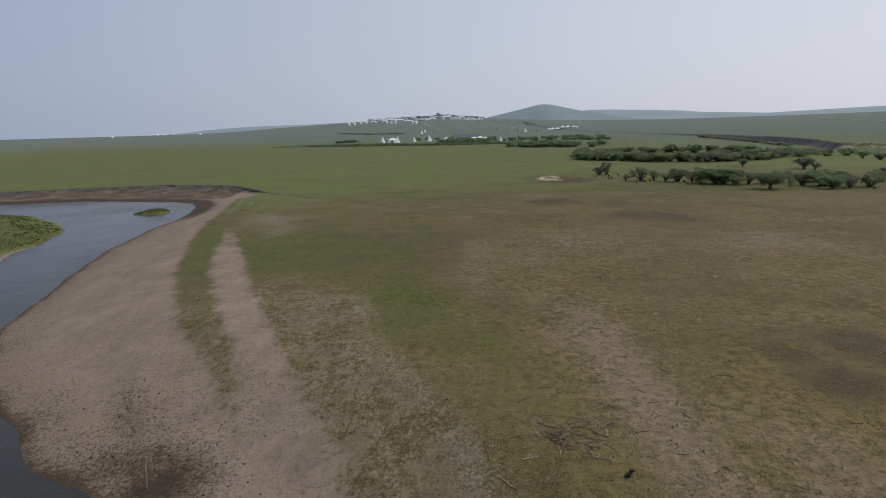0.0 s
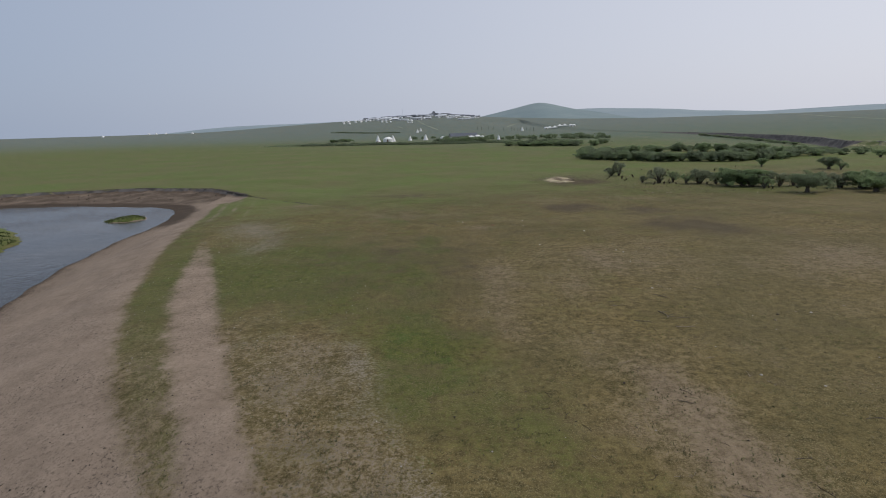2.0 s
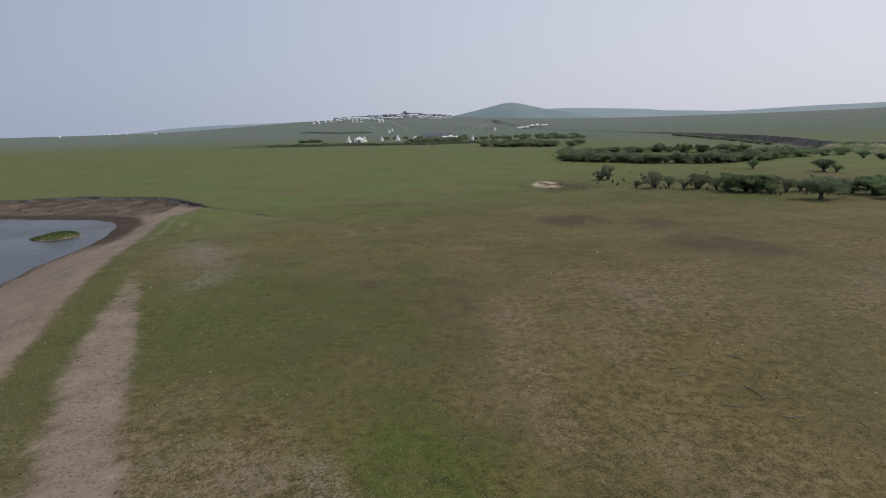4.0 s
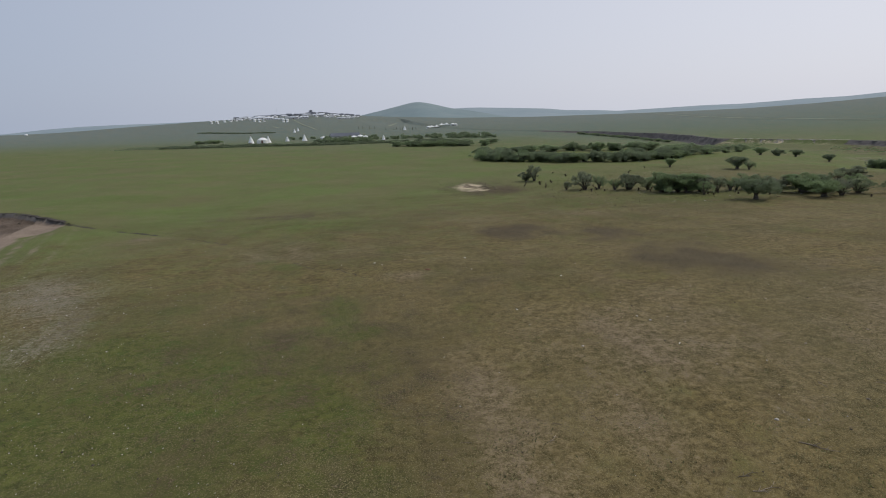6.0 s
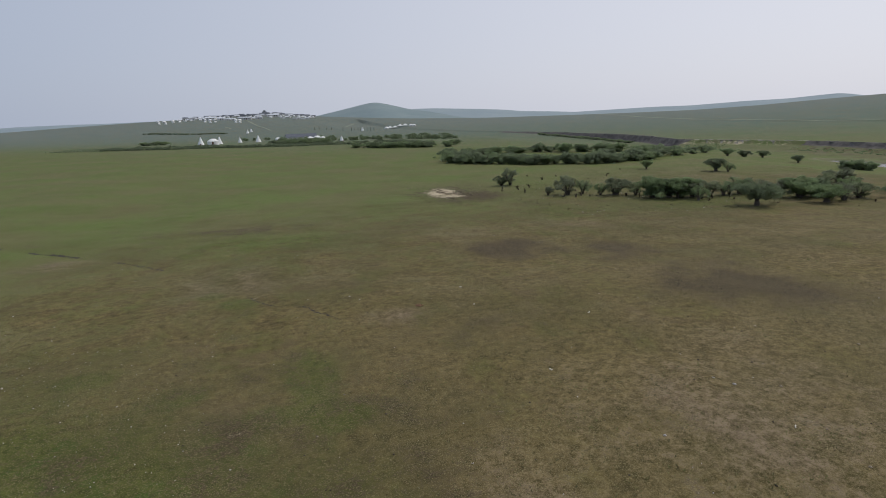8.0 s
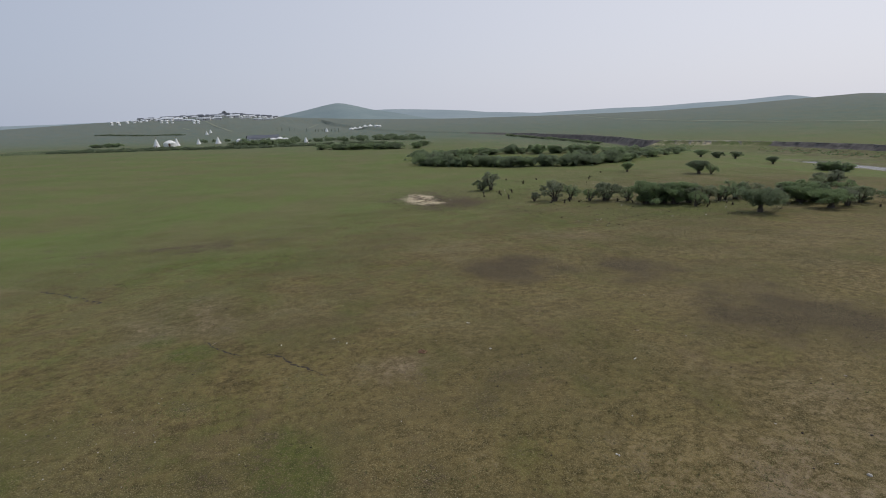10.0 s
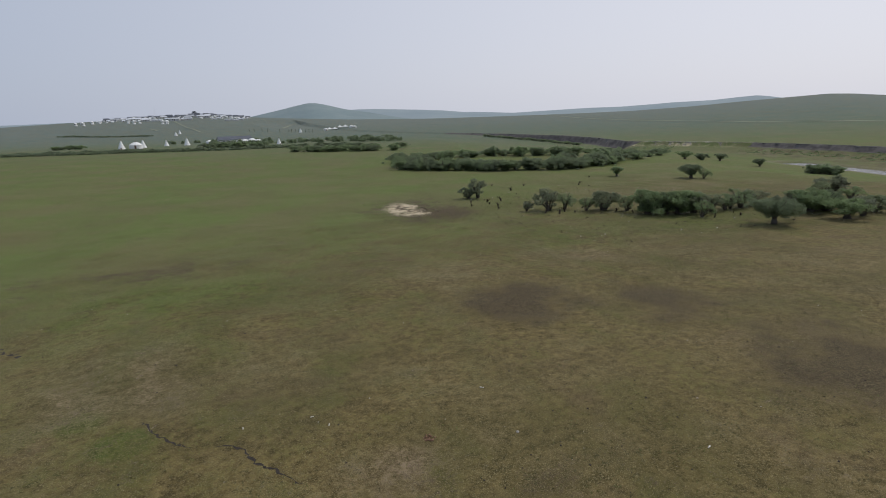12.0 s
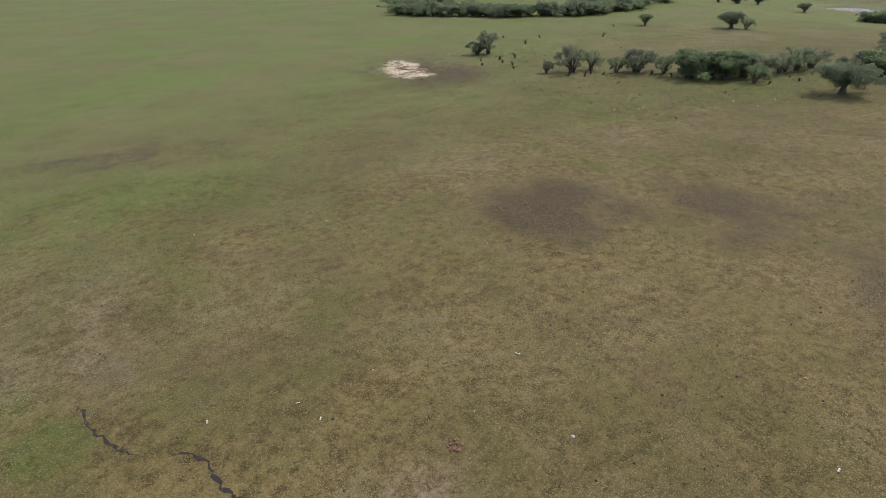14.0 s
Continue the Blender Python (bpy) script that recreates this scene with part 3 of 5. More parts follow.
    lush = lush + 0.38 * strip + 1.0 * blob(x, y, -1.7, 69.8, 1.2, 0.9) + 0.9 * blob(x, y, -4.8, 70.8, 1.2, 1.0) + 0.8 * blob(x, y, -9.3, 74.3, 1.0, 0.8) + 0.9 * blob(x, y, -14.5, 78.1, 1.3, 0.8)
    lush = lush + 0.45 * blob(x, y, -6.9, 68.4, 1.5, 2.2) + 0.45 * blob(x, y, -16.5, 70, 2.2, 2.6)
    lush = lush - 0.22 * sstep(x, -10, 20) * sstep(y, 100, 55)
    # trampled turf between the path and the greener sward
    band, bs = line_distance(x, y, TRAMPLED_EDGE)
    band = np.where(bs > 0, band, -band)
    fade = sstep(y, 58, 41) * sstep(y, 2, 14)
    zone = sstep(band, -1.6, 2.2) * (path < 16) * fade
    bare = np.maximum(bare, 0.50 * zone)
    lush = lush + 0.34 * blob(x, y, -17, 60, 6, 12, -20) + 0.20 * blob(x, y, -8, 60, 6, 10) - 0.16 * zone + 0.30 * np.exp(-((band + 4.5) / 3.5) ** 2) * fade * sstep(y, 26, 36)
    grey = (np.maximum(grey, 0.40 * zone) + 0.22 * np.exp(-((band - 0.4) / 1.2) ** 2) * fade) * (1 - strip)
    dark = dark + 0.16 * np.exp(-((band - 1.6) / 1.0) ** 2) * fade
    sand = 1.05 * blob(x, y, 30.2, 158, 3.5, 8.4, 15) + 0.6 * blob(x, y, 31.2, 150.5, 2.2, 2.2)
    sand = sand + 0.62 * blob(x, y, 107, 576, 9, 16, 10)
    dc, cs = line_distance(x, y, CLIFF)
    dc = np.where(cs > 0, dc, -dc) + 1.2 * wave(x, y, 9, 6) + 0.6 * wave(x, y, 3.5, 7)
    face = sstep(dc, np.interp(y, [240, 320], [-5, -8]), np.interp(y, [240, 320], [-2.5, -3])) * sstep(dc, 1.2, -0.2)
    # scarp lip: the shadow line under the turf edge, painted as dark clay
    lip = (y > 128) * (x < -43) * np.clip(1.4 - np.abs(ds - 0.3) / 0.4, 0, 1)
    clay = face * np.where((y > 318) & (y < 640) | (y < 262) & (y > 60), 1.0, 0.0)
    clay = np.maximum(clay, lip)
    talus = sstep(dc, -46, -24) * sstep(dc, 0, -2) * sstep(y, 270, 250) * (y > 60)
    clay = np.maximum(clay, (0.30 + 0.22 * wave(x, y, 10, 33)) * sstep(dc, -14, -5) * sstep(dc, 0, -2) * (y < 262) * (y > 60))
    dark = dark + (0.38 + 0.16 * wave(x, y, 6, 35)) * talus
    sand = np.maximum(sand, (0.44 + 0.20 * wave(x, y, 7, 31)) * sstep(dc, -13, -5) * sstep(dc, 2, -2) * ((y >= 262) & (y <= 318)))
    grey = np.maximum(grey, (0.44 + 0.2 * wave(x, y, 8, 32)) * talus)
    dk, _ = line_distance(x, y, CREEK)
    grey = np.maximum(grey, 0.55 * (1 - sstep(dk, 9, 17)) * (y < 240) * (x > 100))
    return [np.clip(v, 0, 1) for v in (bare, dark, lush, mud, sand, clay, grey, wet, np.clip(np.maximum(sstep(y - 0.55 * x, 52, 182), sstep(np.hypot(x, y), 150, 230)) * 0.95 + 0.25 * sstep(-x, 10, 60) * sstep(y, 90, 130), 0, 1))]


def stretch(parts):
    """Grid lines: (from, to, step) stretches end to end."""
    v = [parts[0][0]]
    for a, b, st in parts:
        n = max(1, int(round((b - a) / st)))
        v += list(np.linspace(a, b, n + 1)[1:])
    return np.array(v)


def build_ground():
    xs = stretch([(-4600, -1600, 300), (-1600, -400, 60), (-400, -120, 12), (-120, -62, 1.5), (-62, 40, 0.6), (40, 110, 0.9), (110, 280, 1.5), (280, 420, 8), (420, 1800, 35), (1800, 4700, 240)])
    ys = stretch([(-600, -60, 60), (-60, 0, 4), (0, 112, 0.6), (112, 160, 0.5), (160, 340, 1.3), (340, 540, 4), (540, 900, 10), (900, 1700, 25), (1700, 4700, 250)])
    gx, gy = np.meshgrid(xs, ys)
    x, y = gx.ravel(), gy.ravel()
    z = land(x, y)
    nx, ny = len(xs), len(ys)
    i = (np.arange(ny - 1)[:, None] * nx + np.arange(nx - 1)[None, :]).ravel()
    quads = np.stack([i, i + 1, i + nx + 1, i + nx], 1)
    me = bpy.data.meshes.new("ground")
    me.vertices.add(len(x))
    me.vertices.foreach_set("co", np.stack([x, y, z], 1).ravel())
    me.loops.add(quads.size)
    me.loops.foreach_set("vertex_index", quads.ravel().astype(np.int32))
    me.polygons.add(len(quads))
    me.polygons.foreach_set("loop_start", np.arange(0, quads.size, 4, dtype=np.int32))
    me.polygons.foreach_set("use_smooth", np.ones(len(quads), bool))
    me.update(calc_edges=True)
    c = cover(x, y)
    for k, key in enumerate(("cover_a", "cover_b", "cover_c")):
        at = me.attributes.new(key, "FLOAT_COLOR", "POINT")
        at.data.foreach_set("color", np.stack([c[3 * k], c[3 * k + 1], c[3 * k + 2], np.ones(len(x))], 1).ravel())
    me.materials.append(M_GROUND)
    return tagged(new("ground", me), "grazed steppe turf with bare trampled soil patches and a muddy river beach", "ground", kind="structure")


build_ground()


def build_water(name, pts, z, label):
    bm = bmesh.new()
    bm.faces.new([bm.verts.new((px, py, z)) for px, py in pts])
    return tagged(part(name, bm, M_WATER), label, "water", kind="structure")


build_water("water", [(-205, -40), (15, -40), (15, 10), (-35, 90), (-45, 142), (-205, 142)], WATER, "calm grey river water in a wide bend")
build_water("water_east", [(150, 40), (175, 40), (200, 150), (207, 180), (216, 214), (200, 218), (184, 180), (168, 140)], WATER_EAST, "narrow pale stretch of river below the cut bank")


def build_ridge(name, radius, deep, profile, mat, label, seed, low=-40):
    """A far range of hills: crest heights given as (bearing, elevation) in degrees."""
    azs = np.arange(profile[0][0], profile[-1][0] + 0.01, 0.2)
    el = np.interp(azs, [p[0] for p in profile], [p[1] for p in profile])
    k = np.array([1, 2, 3, 2, 1]) / 9
    el = np.convolve(np.pad(el, 2, mode="edge"), k, "valid")
    rows, verts = 9, []
    for j in range(rows):
        f = j / (rows - 2)
        for a, e in zip(azs, el):
            top = 13.5 + radius * math.tan(radians(e))
            rr = radius - deep * (1 - f) if j < rows - 1 else radius + deep * 0.6
            h = low + (top - low) * (1 - (1 - min(f, 1)) ** 1.6) if j < rows - 1 else low
            h += float(wave(np.array([a * 40.0]), np.array([rr]), 160, seed)[0]) * 5 * f * (1 - f) if j < rows - 1 else 0
            verts.append((rr * math.sin(radians(a)), 40 + rr * math.cos(radians(a)), h))
    n = len(azs)
    faces = [(j * n + i, j * n + i + 1, (j + 1) * n + i + 1, (j + 1) * n + i) for j in range(rows - 1) for i in range(n - 1)]
    return tagged(mesh_object(name, verts, faces, mat, smooth=True), label, "hill", kind="structure")


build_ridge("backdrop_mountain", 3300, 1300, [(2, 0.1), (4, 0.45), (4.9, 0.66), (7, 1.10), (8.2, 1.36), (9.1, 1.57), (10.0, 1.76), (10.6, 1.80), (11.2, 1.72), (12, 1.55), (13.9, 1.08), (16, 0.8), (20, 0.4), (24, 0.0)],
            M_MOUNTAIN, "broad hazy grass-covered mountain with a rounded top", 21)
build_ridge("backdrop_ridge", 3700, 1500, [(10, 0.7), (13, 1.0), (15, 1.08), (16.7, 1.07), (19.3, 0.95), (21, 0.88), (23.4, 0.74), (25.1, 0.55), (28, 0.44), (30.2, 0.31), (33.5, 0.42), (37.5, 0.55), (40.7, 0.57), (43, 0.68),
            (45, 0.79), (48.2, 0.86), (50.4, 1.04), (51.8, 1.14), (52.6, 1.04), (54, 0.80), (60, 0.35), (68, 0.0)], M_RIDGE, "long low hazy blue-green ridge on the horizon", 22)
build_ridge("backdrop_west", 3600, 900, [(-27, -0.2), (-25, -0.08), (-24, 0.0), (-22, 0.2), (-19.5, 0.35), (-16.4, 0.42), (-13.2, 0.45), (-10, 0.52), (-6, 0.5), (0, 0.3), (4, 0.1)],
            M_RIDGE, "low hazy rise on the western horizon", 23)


# ---- trees and bushes ----
def leaf_cloud(centres, radii, count, size, rng, squash=0.8):
    """Many small leaf sprays gathered in uneven clumps, most of them facing out of their clump."""
    centres, radii = np.array(centres), np.array(radii)
    w = radii ** 2 / np.sum(radii ** 2)
    k = rng.choice(len(centres), count, p=w)
    v = rng.normal(size=(count, 3)) + np.array([0, 0, 0.25])
    v /= np.linalg.norm(v, axis=1)[:, None]
    # every clump is lumpy: its reach differs with the direction
    ph = (k * 2.399)[:, None] + np.array([0.0, 2.1, 4.4])
    lump = 1 + 0.22 * np.sum(np.sin(v * 4.2 + ph), axis=1) / 1.5
    rr = radii[k] * lump * (0.45 + 0.6 * rng.rand(count) ** 0.6 + 0.28 * rng.rand(count) ** 7)
    p = centres[k] + v * rr[:, None] * np.array([1, 1, squash])
    p[:, 2] = np.maximum(p[:, 2], 0.06)
    n = v + rng.normal(size=(count, 3)) * 0.75
    n /= np.linalg.norm(n, axis=1)[:, None]
    a = np.cross(n, rng.normal(size=(count, 3)))
    a /= np.linalg.norm(a, axis=1)[:, None] + 1e-6
    b = np.cross(n, a)
    s = size * rng.uniform(0.55, 1.35, count)[:, None]
    quad = np.stack([p - a * s, p + b * s * 0.5, p + a * s, p - b * s * 0.5], 1).reshape(-1, 3)
    return quad, [(4 * i, 4 * i + 1, 4 * i + 2, 4 * i + 3) for i in range(count)]


def willow(seed, h, w, stems, leaves, leaf_size, mat, label, name="willow_tree", sparse=1.0, low=0.15, trunk=0.0, full=False):
    """A willow: short trunk or several stems, spreading limbs, and a crown of leaf clumps with gaps."""
    rng = np.random.RandomState(seed)
    root = thing(name, Matrix.Identity(4), label, "tree" if trunk else "bush", "steppe willows")
    bm = bmesh.new()
    bl = bmesh.new()
    scratch = bpy.data.meshes.new("scratch")
    tips, tip_r = [], []
    if trunk:
        add_tube(bm, [(0, 0, -0.25), (0.03, 0, trunk * 0.5), (0.0, 0.05, trunk)], [0.50, 0.38, 0.30], 8)
    for s in range(stems):
        a = 2 * math.pi * s / stems + rng.uniform(-0.5, 0.5)
        reach = w * 0.5 * rng.uniform(0.35, 0.95)
        top = h * rng.uniform(0.62, 0.92)
        z0 = trunk * 0.85 if trunk else -0.15
        off = 0.06 if trunk else 0.07 * w * rng.rand()
        pts = []
        for k in range(5):
            f = k / 4
            bend = f ** 1.4
            pts.append((math.cos(a) * (off + reach * bend) + rng.uniform(-1, 1) * 0.05 * w * f, math.sin(a) * (off + reach * bend) + rng.uniform(-1, 1) * 0.05 * w * f, z0 + (top - z0) * f ** 0.85))
        rad = 0.065 + 0.02 * h
        if leaf_size < 0.15:
            bl = bmesh.new()
        add_tube(bl if trunk or leaf_size < 0.15 else bm, pts, [rad, rad * 0.8, rad * 0.6, rad * 0.4, rad * 0.2], 6)
        for f in (1, 2, 3, 4) if full else (2, 3, 4):
            for q in range(3):
                c = np.array(pts[f]) + rng.normal(size=3) * np.array([0.10 * w, 0.10 * w, 0.085 * h])
                r = (0.05 + 0.12 * rng.rand() ** 1.6) * min(w, h * 1.3) * (0.7 + 0.12 * f)
                c[2] = max(c[2], low * h + r * 0.3)
                dome = h * (1 - 0.55 * (np.hypot(c[0], c[1]) / (0.62 * w)) ** 2) - r * 0.5
                c[2] = min(c[2], max(dome, low * h + 0.2) + rng.uniform(-0.25, 0.12))
                if not trunk and (7 * s + 3 * f + 5 * q) % 8 == 0:
                    continue
                tips.append(c)
                tip_r.append(r * sparse)
                if q < 2:
                    add_tube(bl, [pts[f - 1], tuple((np.array(pts[f - 1]) + c) / 2 + rng.normal(size=3) * 0.08), tuple(c)], [rad * 0.35, rad * 0.22, rad * 0.08], 4)
        if leaf_size < 0.15:
            part("limb", bl, M_BARK, root)
    if leaf_size >= 0.15:
        bl.to_mesh(scratch)
        bm.from_mesh(scratch)
        bl.free()
    if trunk or leaf_size >= 0.15:
        part("trunk", bm, M_BARK, root)
    else:
        add_tube(bm, [(0, 0, -0.2), (0, 0, 0.12), (0.02, 0, 0.3)], [0.06 * w, 0.05 * w, 0.03 * w], 7)
        part("root_crown", bm, M_BARK, root)
    v, f = leaf_cloud(tips, tip_r, leaves, leaf_size, rng)
    mesh_object("crown", v, f, mat, root)
    bpy.data.meshes.remove(scratch)
    return root


KINDS = {
    "dense_a": willow(11, 4.0, 4.4, 8, 17000, 0.085, M_LEAF, "dense green willow bush on the grazed flat", "willow_bush", 0.82, 0.15, 0.0, True),
    "dense_b": willow(12, 4.0, 4.8, 9, 17500, 0.085, M_LEAF, "dense green willow bush on the grazed flat", "willow_bush", 0.82, 0.15, 0.0, True),
    "dense_c": willow(13, 4.0, 4.2, 7, 13000, 0.085, M_LEAF_GREY, "grey-green willow bush on the grazed flat", "willow_bush", 0.76, 0.16, 0.0, True),
    "open_a": willow(14, 4.0, 4.4, 7, 7000, 0.075, M_LEAF_GREY, "sparse grey-green willow with bare browsed stems", "willow_tree", 0.72, 0.2),
    "open_b": willow(15, 4.0, 4.8, 8, 6800, 0.075, M_LEAF, "sparse willow with dark browsed stems showing", "willow_tree", 0.70, 0.2),
    "umbrella": willow(16, 4.0, 7.2, 10, 20000, 0.085, M_LEAF, "umbrella-shaped willow tree on a short dark trunk", "willow_tree", 0.88, 0.24, 0.8),
    "single": willow(17, 4.0, 4.2, 7, 10000, 0.085, M_LEAF, "small round willow tree on a dark forked trunk", "willow_tree", 0.86, 0.20, 0.6, True),
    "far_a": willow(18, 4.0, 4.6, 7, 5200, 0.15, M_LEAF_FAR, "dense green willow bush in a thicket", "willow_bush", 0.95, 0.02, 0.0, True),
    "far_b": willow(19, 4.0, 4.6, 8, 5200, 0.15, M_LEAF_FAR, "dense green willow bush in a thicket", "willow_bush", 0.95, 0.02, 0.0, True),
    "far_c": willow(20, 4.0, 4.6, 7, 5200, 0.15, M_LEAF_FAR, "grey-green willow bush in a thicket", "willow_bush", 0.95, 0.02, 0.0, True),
}
used = set()


def plant(kind, x, y, h, w, turn=None):
    """Sets a willow of that kind, height and width on the ground."""
    src = KINDS[kind]
    wide = {"dense_a": 4.4, "dense_b": 4.8, "dense_c": 4.2, "open_a": 4.4, "open_b": 4.8, "umbrella": 7.2, "single": 4.2, "far_a": 4.6, "far_b": 4.6, "far_c": 4.6}[kind]
    turn = random.uniform(0, 360) if turn is None else turn
    m = pose(x, y, land_at(x, y), 0, 0, turn) @ Matrix.Diagonal((w / wide, w / wide, h / 4.0, 1))
    if kind in used:
        c = copy_thing(src, m)
        c.matrix_basis = m
        return c
    used.add(kind)
    src.matrix_basis = m
    return src


plant("umbrella", 66.2, 111.6, 3.7, 7.4)
for kind, x, y, h, w in (
        ("open_a", 50.4, 140.6, 4.0, 5.2), ("open_b", 53.6, 140.4, 3.0, 3.4), ("open_a", 47.2, 142.2, 1.9, 2.2), ("open_b", 55.0, 136.4, 2.5, 2.8),
        ("dense_c", 57.2, 134.8, 3.5, 5.0), ("open_a", 59.4, 131.8, 2.6, 3.0), ("dense_a", 60.0, 127.8, 4.1, 6.0), ("dense_b", 62.6, 126.6, 3.7, 5.4), ("dense_a", 63.4, 125.0, 4.0, 6.2),
        ("dense_c", 66.0, 124.6, 3.3, 5.0), ("open_b", 63.8, 121.0, 2.7, 2.6), ("open_a", 68.6, 123.6, 3.0, 3.4), ("open_b", 71.2, 123.4, 2.7, 3.2), ("open_a", 73.0, 124.0, 2.2, 2.4)):
    plant(kind, x, y, h, w)
for kind, x, y, h, w in (
        ("open_b", 75.2, 124.0, 3.3, 5.0), ("open_a", 78.6, 124.4, 2.8, 4.4), ("dense_a", 79.2, 115.4, 3.6, 7.0), ("dense_b", 81.6, 114.8, 3.2, 6.0),
        ("dense_c", 76.6, 117.6, 2.9, 4.0), ("single", 76.8, 108.8, 3.0, 5.4), ("open_a", 80.4, 109.0, 2.9, 4.2), ("dense_c", 104, 127.9, 3.0, 6.4),
        ("open_a", 99.0, 126.4, 2.5, 3.8), ("dense_c", 85.0, 110.0, 2.8, 4.6), ("open_b", 90.4, 107.0, 3.0, 5.0), ("dense_a", 95.5, 109.0, 3.0, 5.0), ("open_b", 94.5, 119.0, 2.6, 3.6)):
    plant(kind, x, y, h, w)
for kind, x, y, h, w in (
        ("single", 95.4, 176.6, 2.8, 3.2), ("single", 105.4, 162.0, 3.7, 5.4), ("open_b", 107.0, 159.6, 2.6, 2.8), ("open_a", 48.0, 162.0, 4.2, 4.0),
        ("dense_c", 46.2, 162.8, 2.4, 3.6), ("far_b", 166.4, 250.3, 3.4, 5.6), ("far_a", 161, 244, 3.2, 5.0), ("far_c", 164.3, 238.4, 3.2, 5.0),
        ("far_b", 181, 249.4, 3.6, 7.0), ("single", 169.2, 224.4, 3.2, 5.4), ("far_c", 172.5, 219.7, 2.8, 4.4), ("single", 175.5, 213.8, 3.0, 4.6)):
    plant(kind, x, y, h, w)
for kind, x, y, h, w in (
        ("single", 163.7, 188.4, 2.8, 4.0), ("far_c", 154.6, 165.2, 2.7, 4.4), ("far_b", 155.0, 163.2, 3.0, 4.4), ("far_a", 156.0, 161.4, 3.0, 4.4), ("far_c", 156.9, 160.0, 2.7, 4.2), ("far_b", 157.4, 163.4, 2.8, 4.2)):
    plant(kind, x, y, h, w)


def belt_places(pts, step, depth, h0, h1, w0, w1, rng):
    """Places and sizes of the bushes of a belt along a line."""
    out = []
    for (ax, ay), (bx, by) in zip(pts, pts[1:]):
        n = max(1, int(math.hypot(bx - ax, by - ay) / step))
        for k in range(n):
            f = (k + rng.uniform(-0.2, 0.2) + 0.5) / n
            x, y = ax + (bx - ax) * f + rng.uniform(-0.5, 0.5) * depth, ay + (by - ay) * f + rng.uniform(-0.2, 1.0) * depth
            out.append((x, y, rng.uniform(h0, h1), rng.uniform(w0, w1)))
    return out


def belt(pts, step, depth, h0, h1, w0, w1, kinds, seed):
    """A belt of single bushes along a line."""
    rng = random.Random(seed)
    for x, y, h, w in belt_places(pts, step, depth, h0, h1, w0, w1, rng):
        plant(rng.choice(kinds), x, y, h, w, rng.uniform(0, 360))


def scrub(name, label, belts, leaves, size):
    """Far scrub that nobody could count: leaf clumps of many low bushes in one mesh."""
    allv = []
    for pts, step, depth, h0, h1, w0, w1, seed in belts:
        for x, y, h, w in belt_places(pts, step, depth, h0, h1, w0, w1, random.Random(seed)):
            rs = np.random.RandomState(int(abs(x * 37 + y * 11)) % 99991)
            n = 9
            c = np.stack([rs.uniform(-0.36, 0.36, n) * w, rs.uniform(-0.36, 0.36, n) * w, rs.uniform(0.15, 0.66, n) * h], 1)
            v, _f = leaf_cloud(c, rs.uniform(0.14, 0.26, n) * min(w, 1.8 * h), leaves, size, rs, 0.8)
            allv.append(v + np.array([x, y, land_at(x, y)]))
    v = np.concatenate(allv)
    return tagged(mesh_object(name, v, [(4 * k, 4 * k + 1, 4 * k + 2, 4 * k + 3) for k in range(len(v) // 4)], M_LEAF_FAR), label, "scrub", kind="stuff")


DENSE = ("far_a", "far_b", "far_a", "far_b", "far_c")
belt([(59.4, 238.7), (70.5, 224.5), (84, 213), (98, 203.5), (112, 205.5), (123.4, 211)], 1.7, 3.2, 2.6, 4.2, 4.4, 6.4, DENSE, 31)
belt([(62, 246), (74, 234), (90, 224)], 2.8, 6, 2.2, 4.6, 4.0, 7, DENSE, 32)
belt([(98, 216), (112, 216), (128, 222), (144, 233)], 2.1, 9, 2.0, 4.3, 4.0, 7, DENSE, 33)
belt([(66, 262), (84, 275), (106, 275), (122, 262), (140, 250)], 2.6, 9, 2.2, 4.6, 4.0, 7.5, DENSE, 34)
belt([(124, 211), (140, 220), (158, 236)], 4.2, 4, 2.2, 3.2, 4.8, 6, DENSE, 35)
belt([(150, 285), (178, 288), (205, 300)], 8.0, 8, 2.0, 3.0, 5, 7, DENSE, 36)
belt([(50.6, 392), (70, 376), (95, 361)], 2.8, 8, 3.0, 4.2, 6.5, 9, DENSE, 37)
belt([(60, 410), (86, 400), (110, 380)], 5.0, 18, 2.8, 4.0, 6, 8.5, DENSE, 38)
belt([(252, 545), (255, 480), (251, 430), (240, 385)], 5.0, 5, 1.3, 2.6, 4.0, 6.5, DENSE, 58)
# the scrub belt round the camp
belt([(-110, 600), (-88, 592)], 4.5, 5, 2.6, 4.2, 6, 9, DENSE, 43)
belt([(8, 505), (28, 496), (42, 490)], 2.4, 14, 3.5, 5.5, 7, 9, DENSE, 44)
belt([(6, 530), (26, 518), (40, 512)], 3.4, 14, 2.6, 4.6, 7, 9, DENSE, 48)
belt([(60, 470), (84, 455), (104, 440)], 6.0, 10, 1.6, 2.8, 6, 8, DENSE, 50)
scrub("camp_scrub", "low continuous dark-green scrub along the edge of the camp", (
    ([(-114, 496), (-83, 486), (-52, 482), (-18, 474), (15, 460), (44, 460), (60, 458)], 2.6, 3, 0.9, 1.9, 6, 9, 41),
    ([(-120, 520), (-80, 505), (-20, 495), (20, 480), (60, 475)], 3.2, 12, 1.0, 2.2, 6, 9, 42),
    ([(-169, 951), (-110, 912), (-56, 901)], 4.0, 5, 1.4, 2.6, 8, 11, 52)), 380, 0.42)
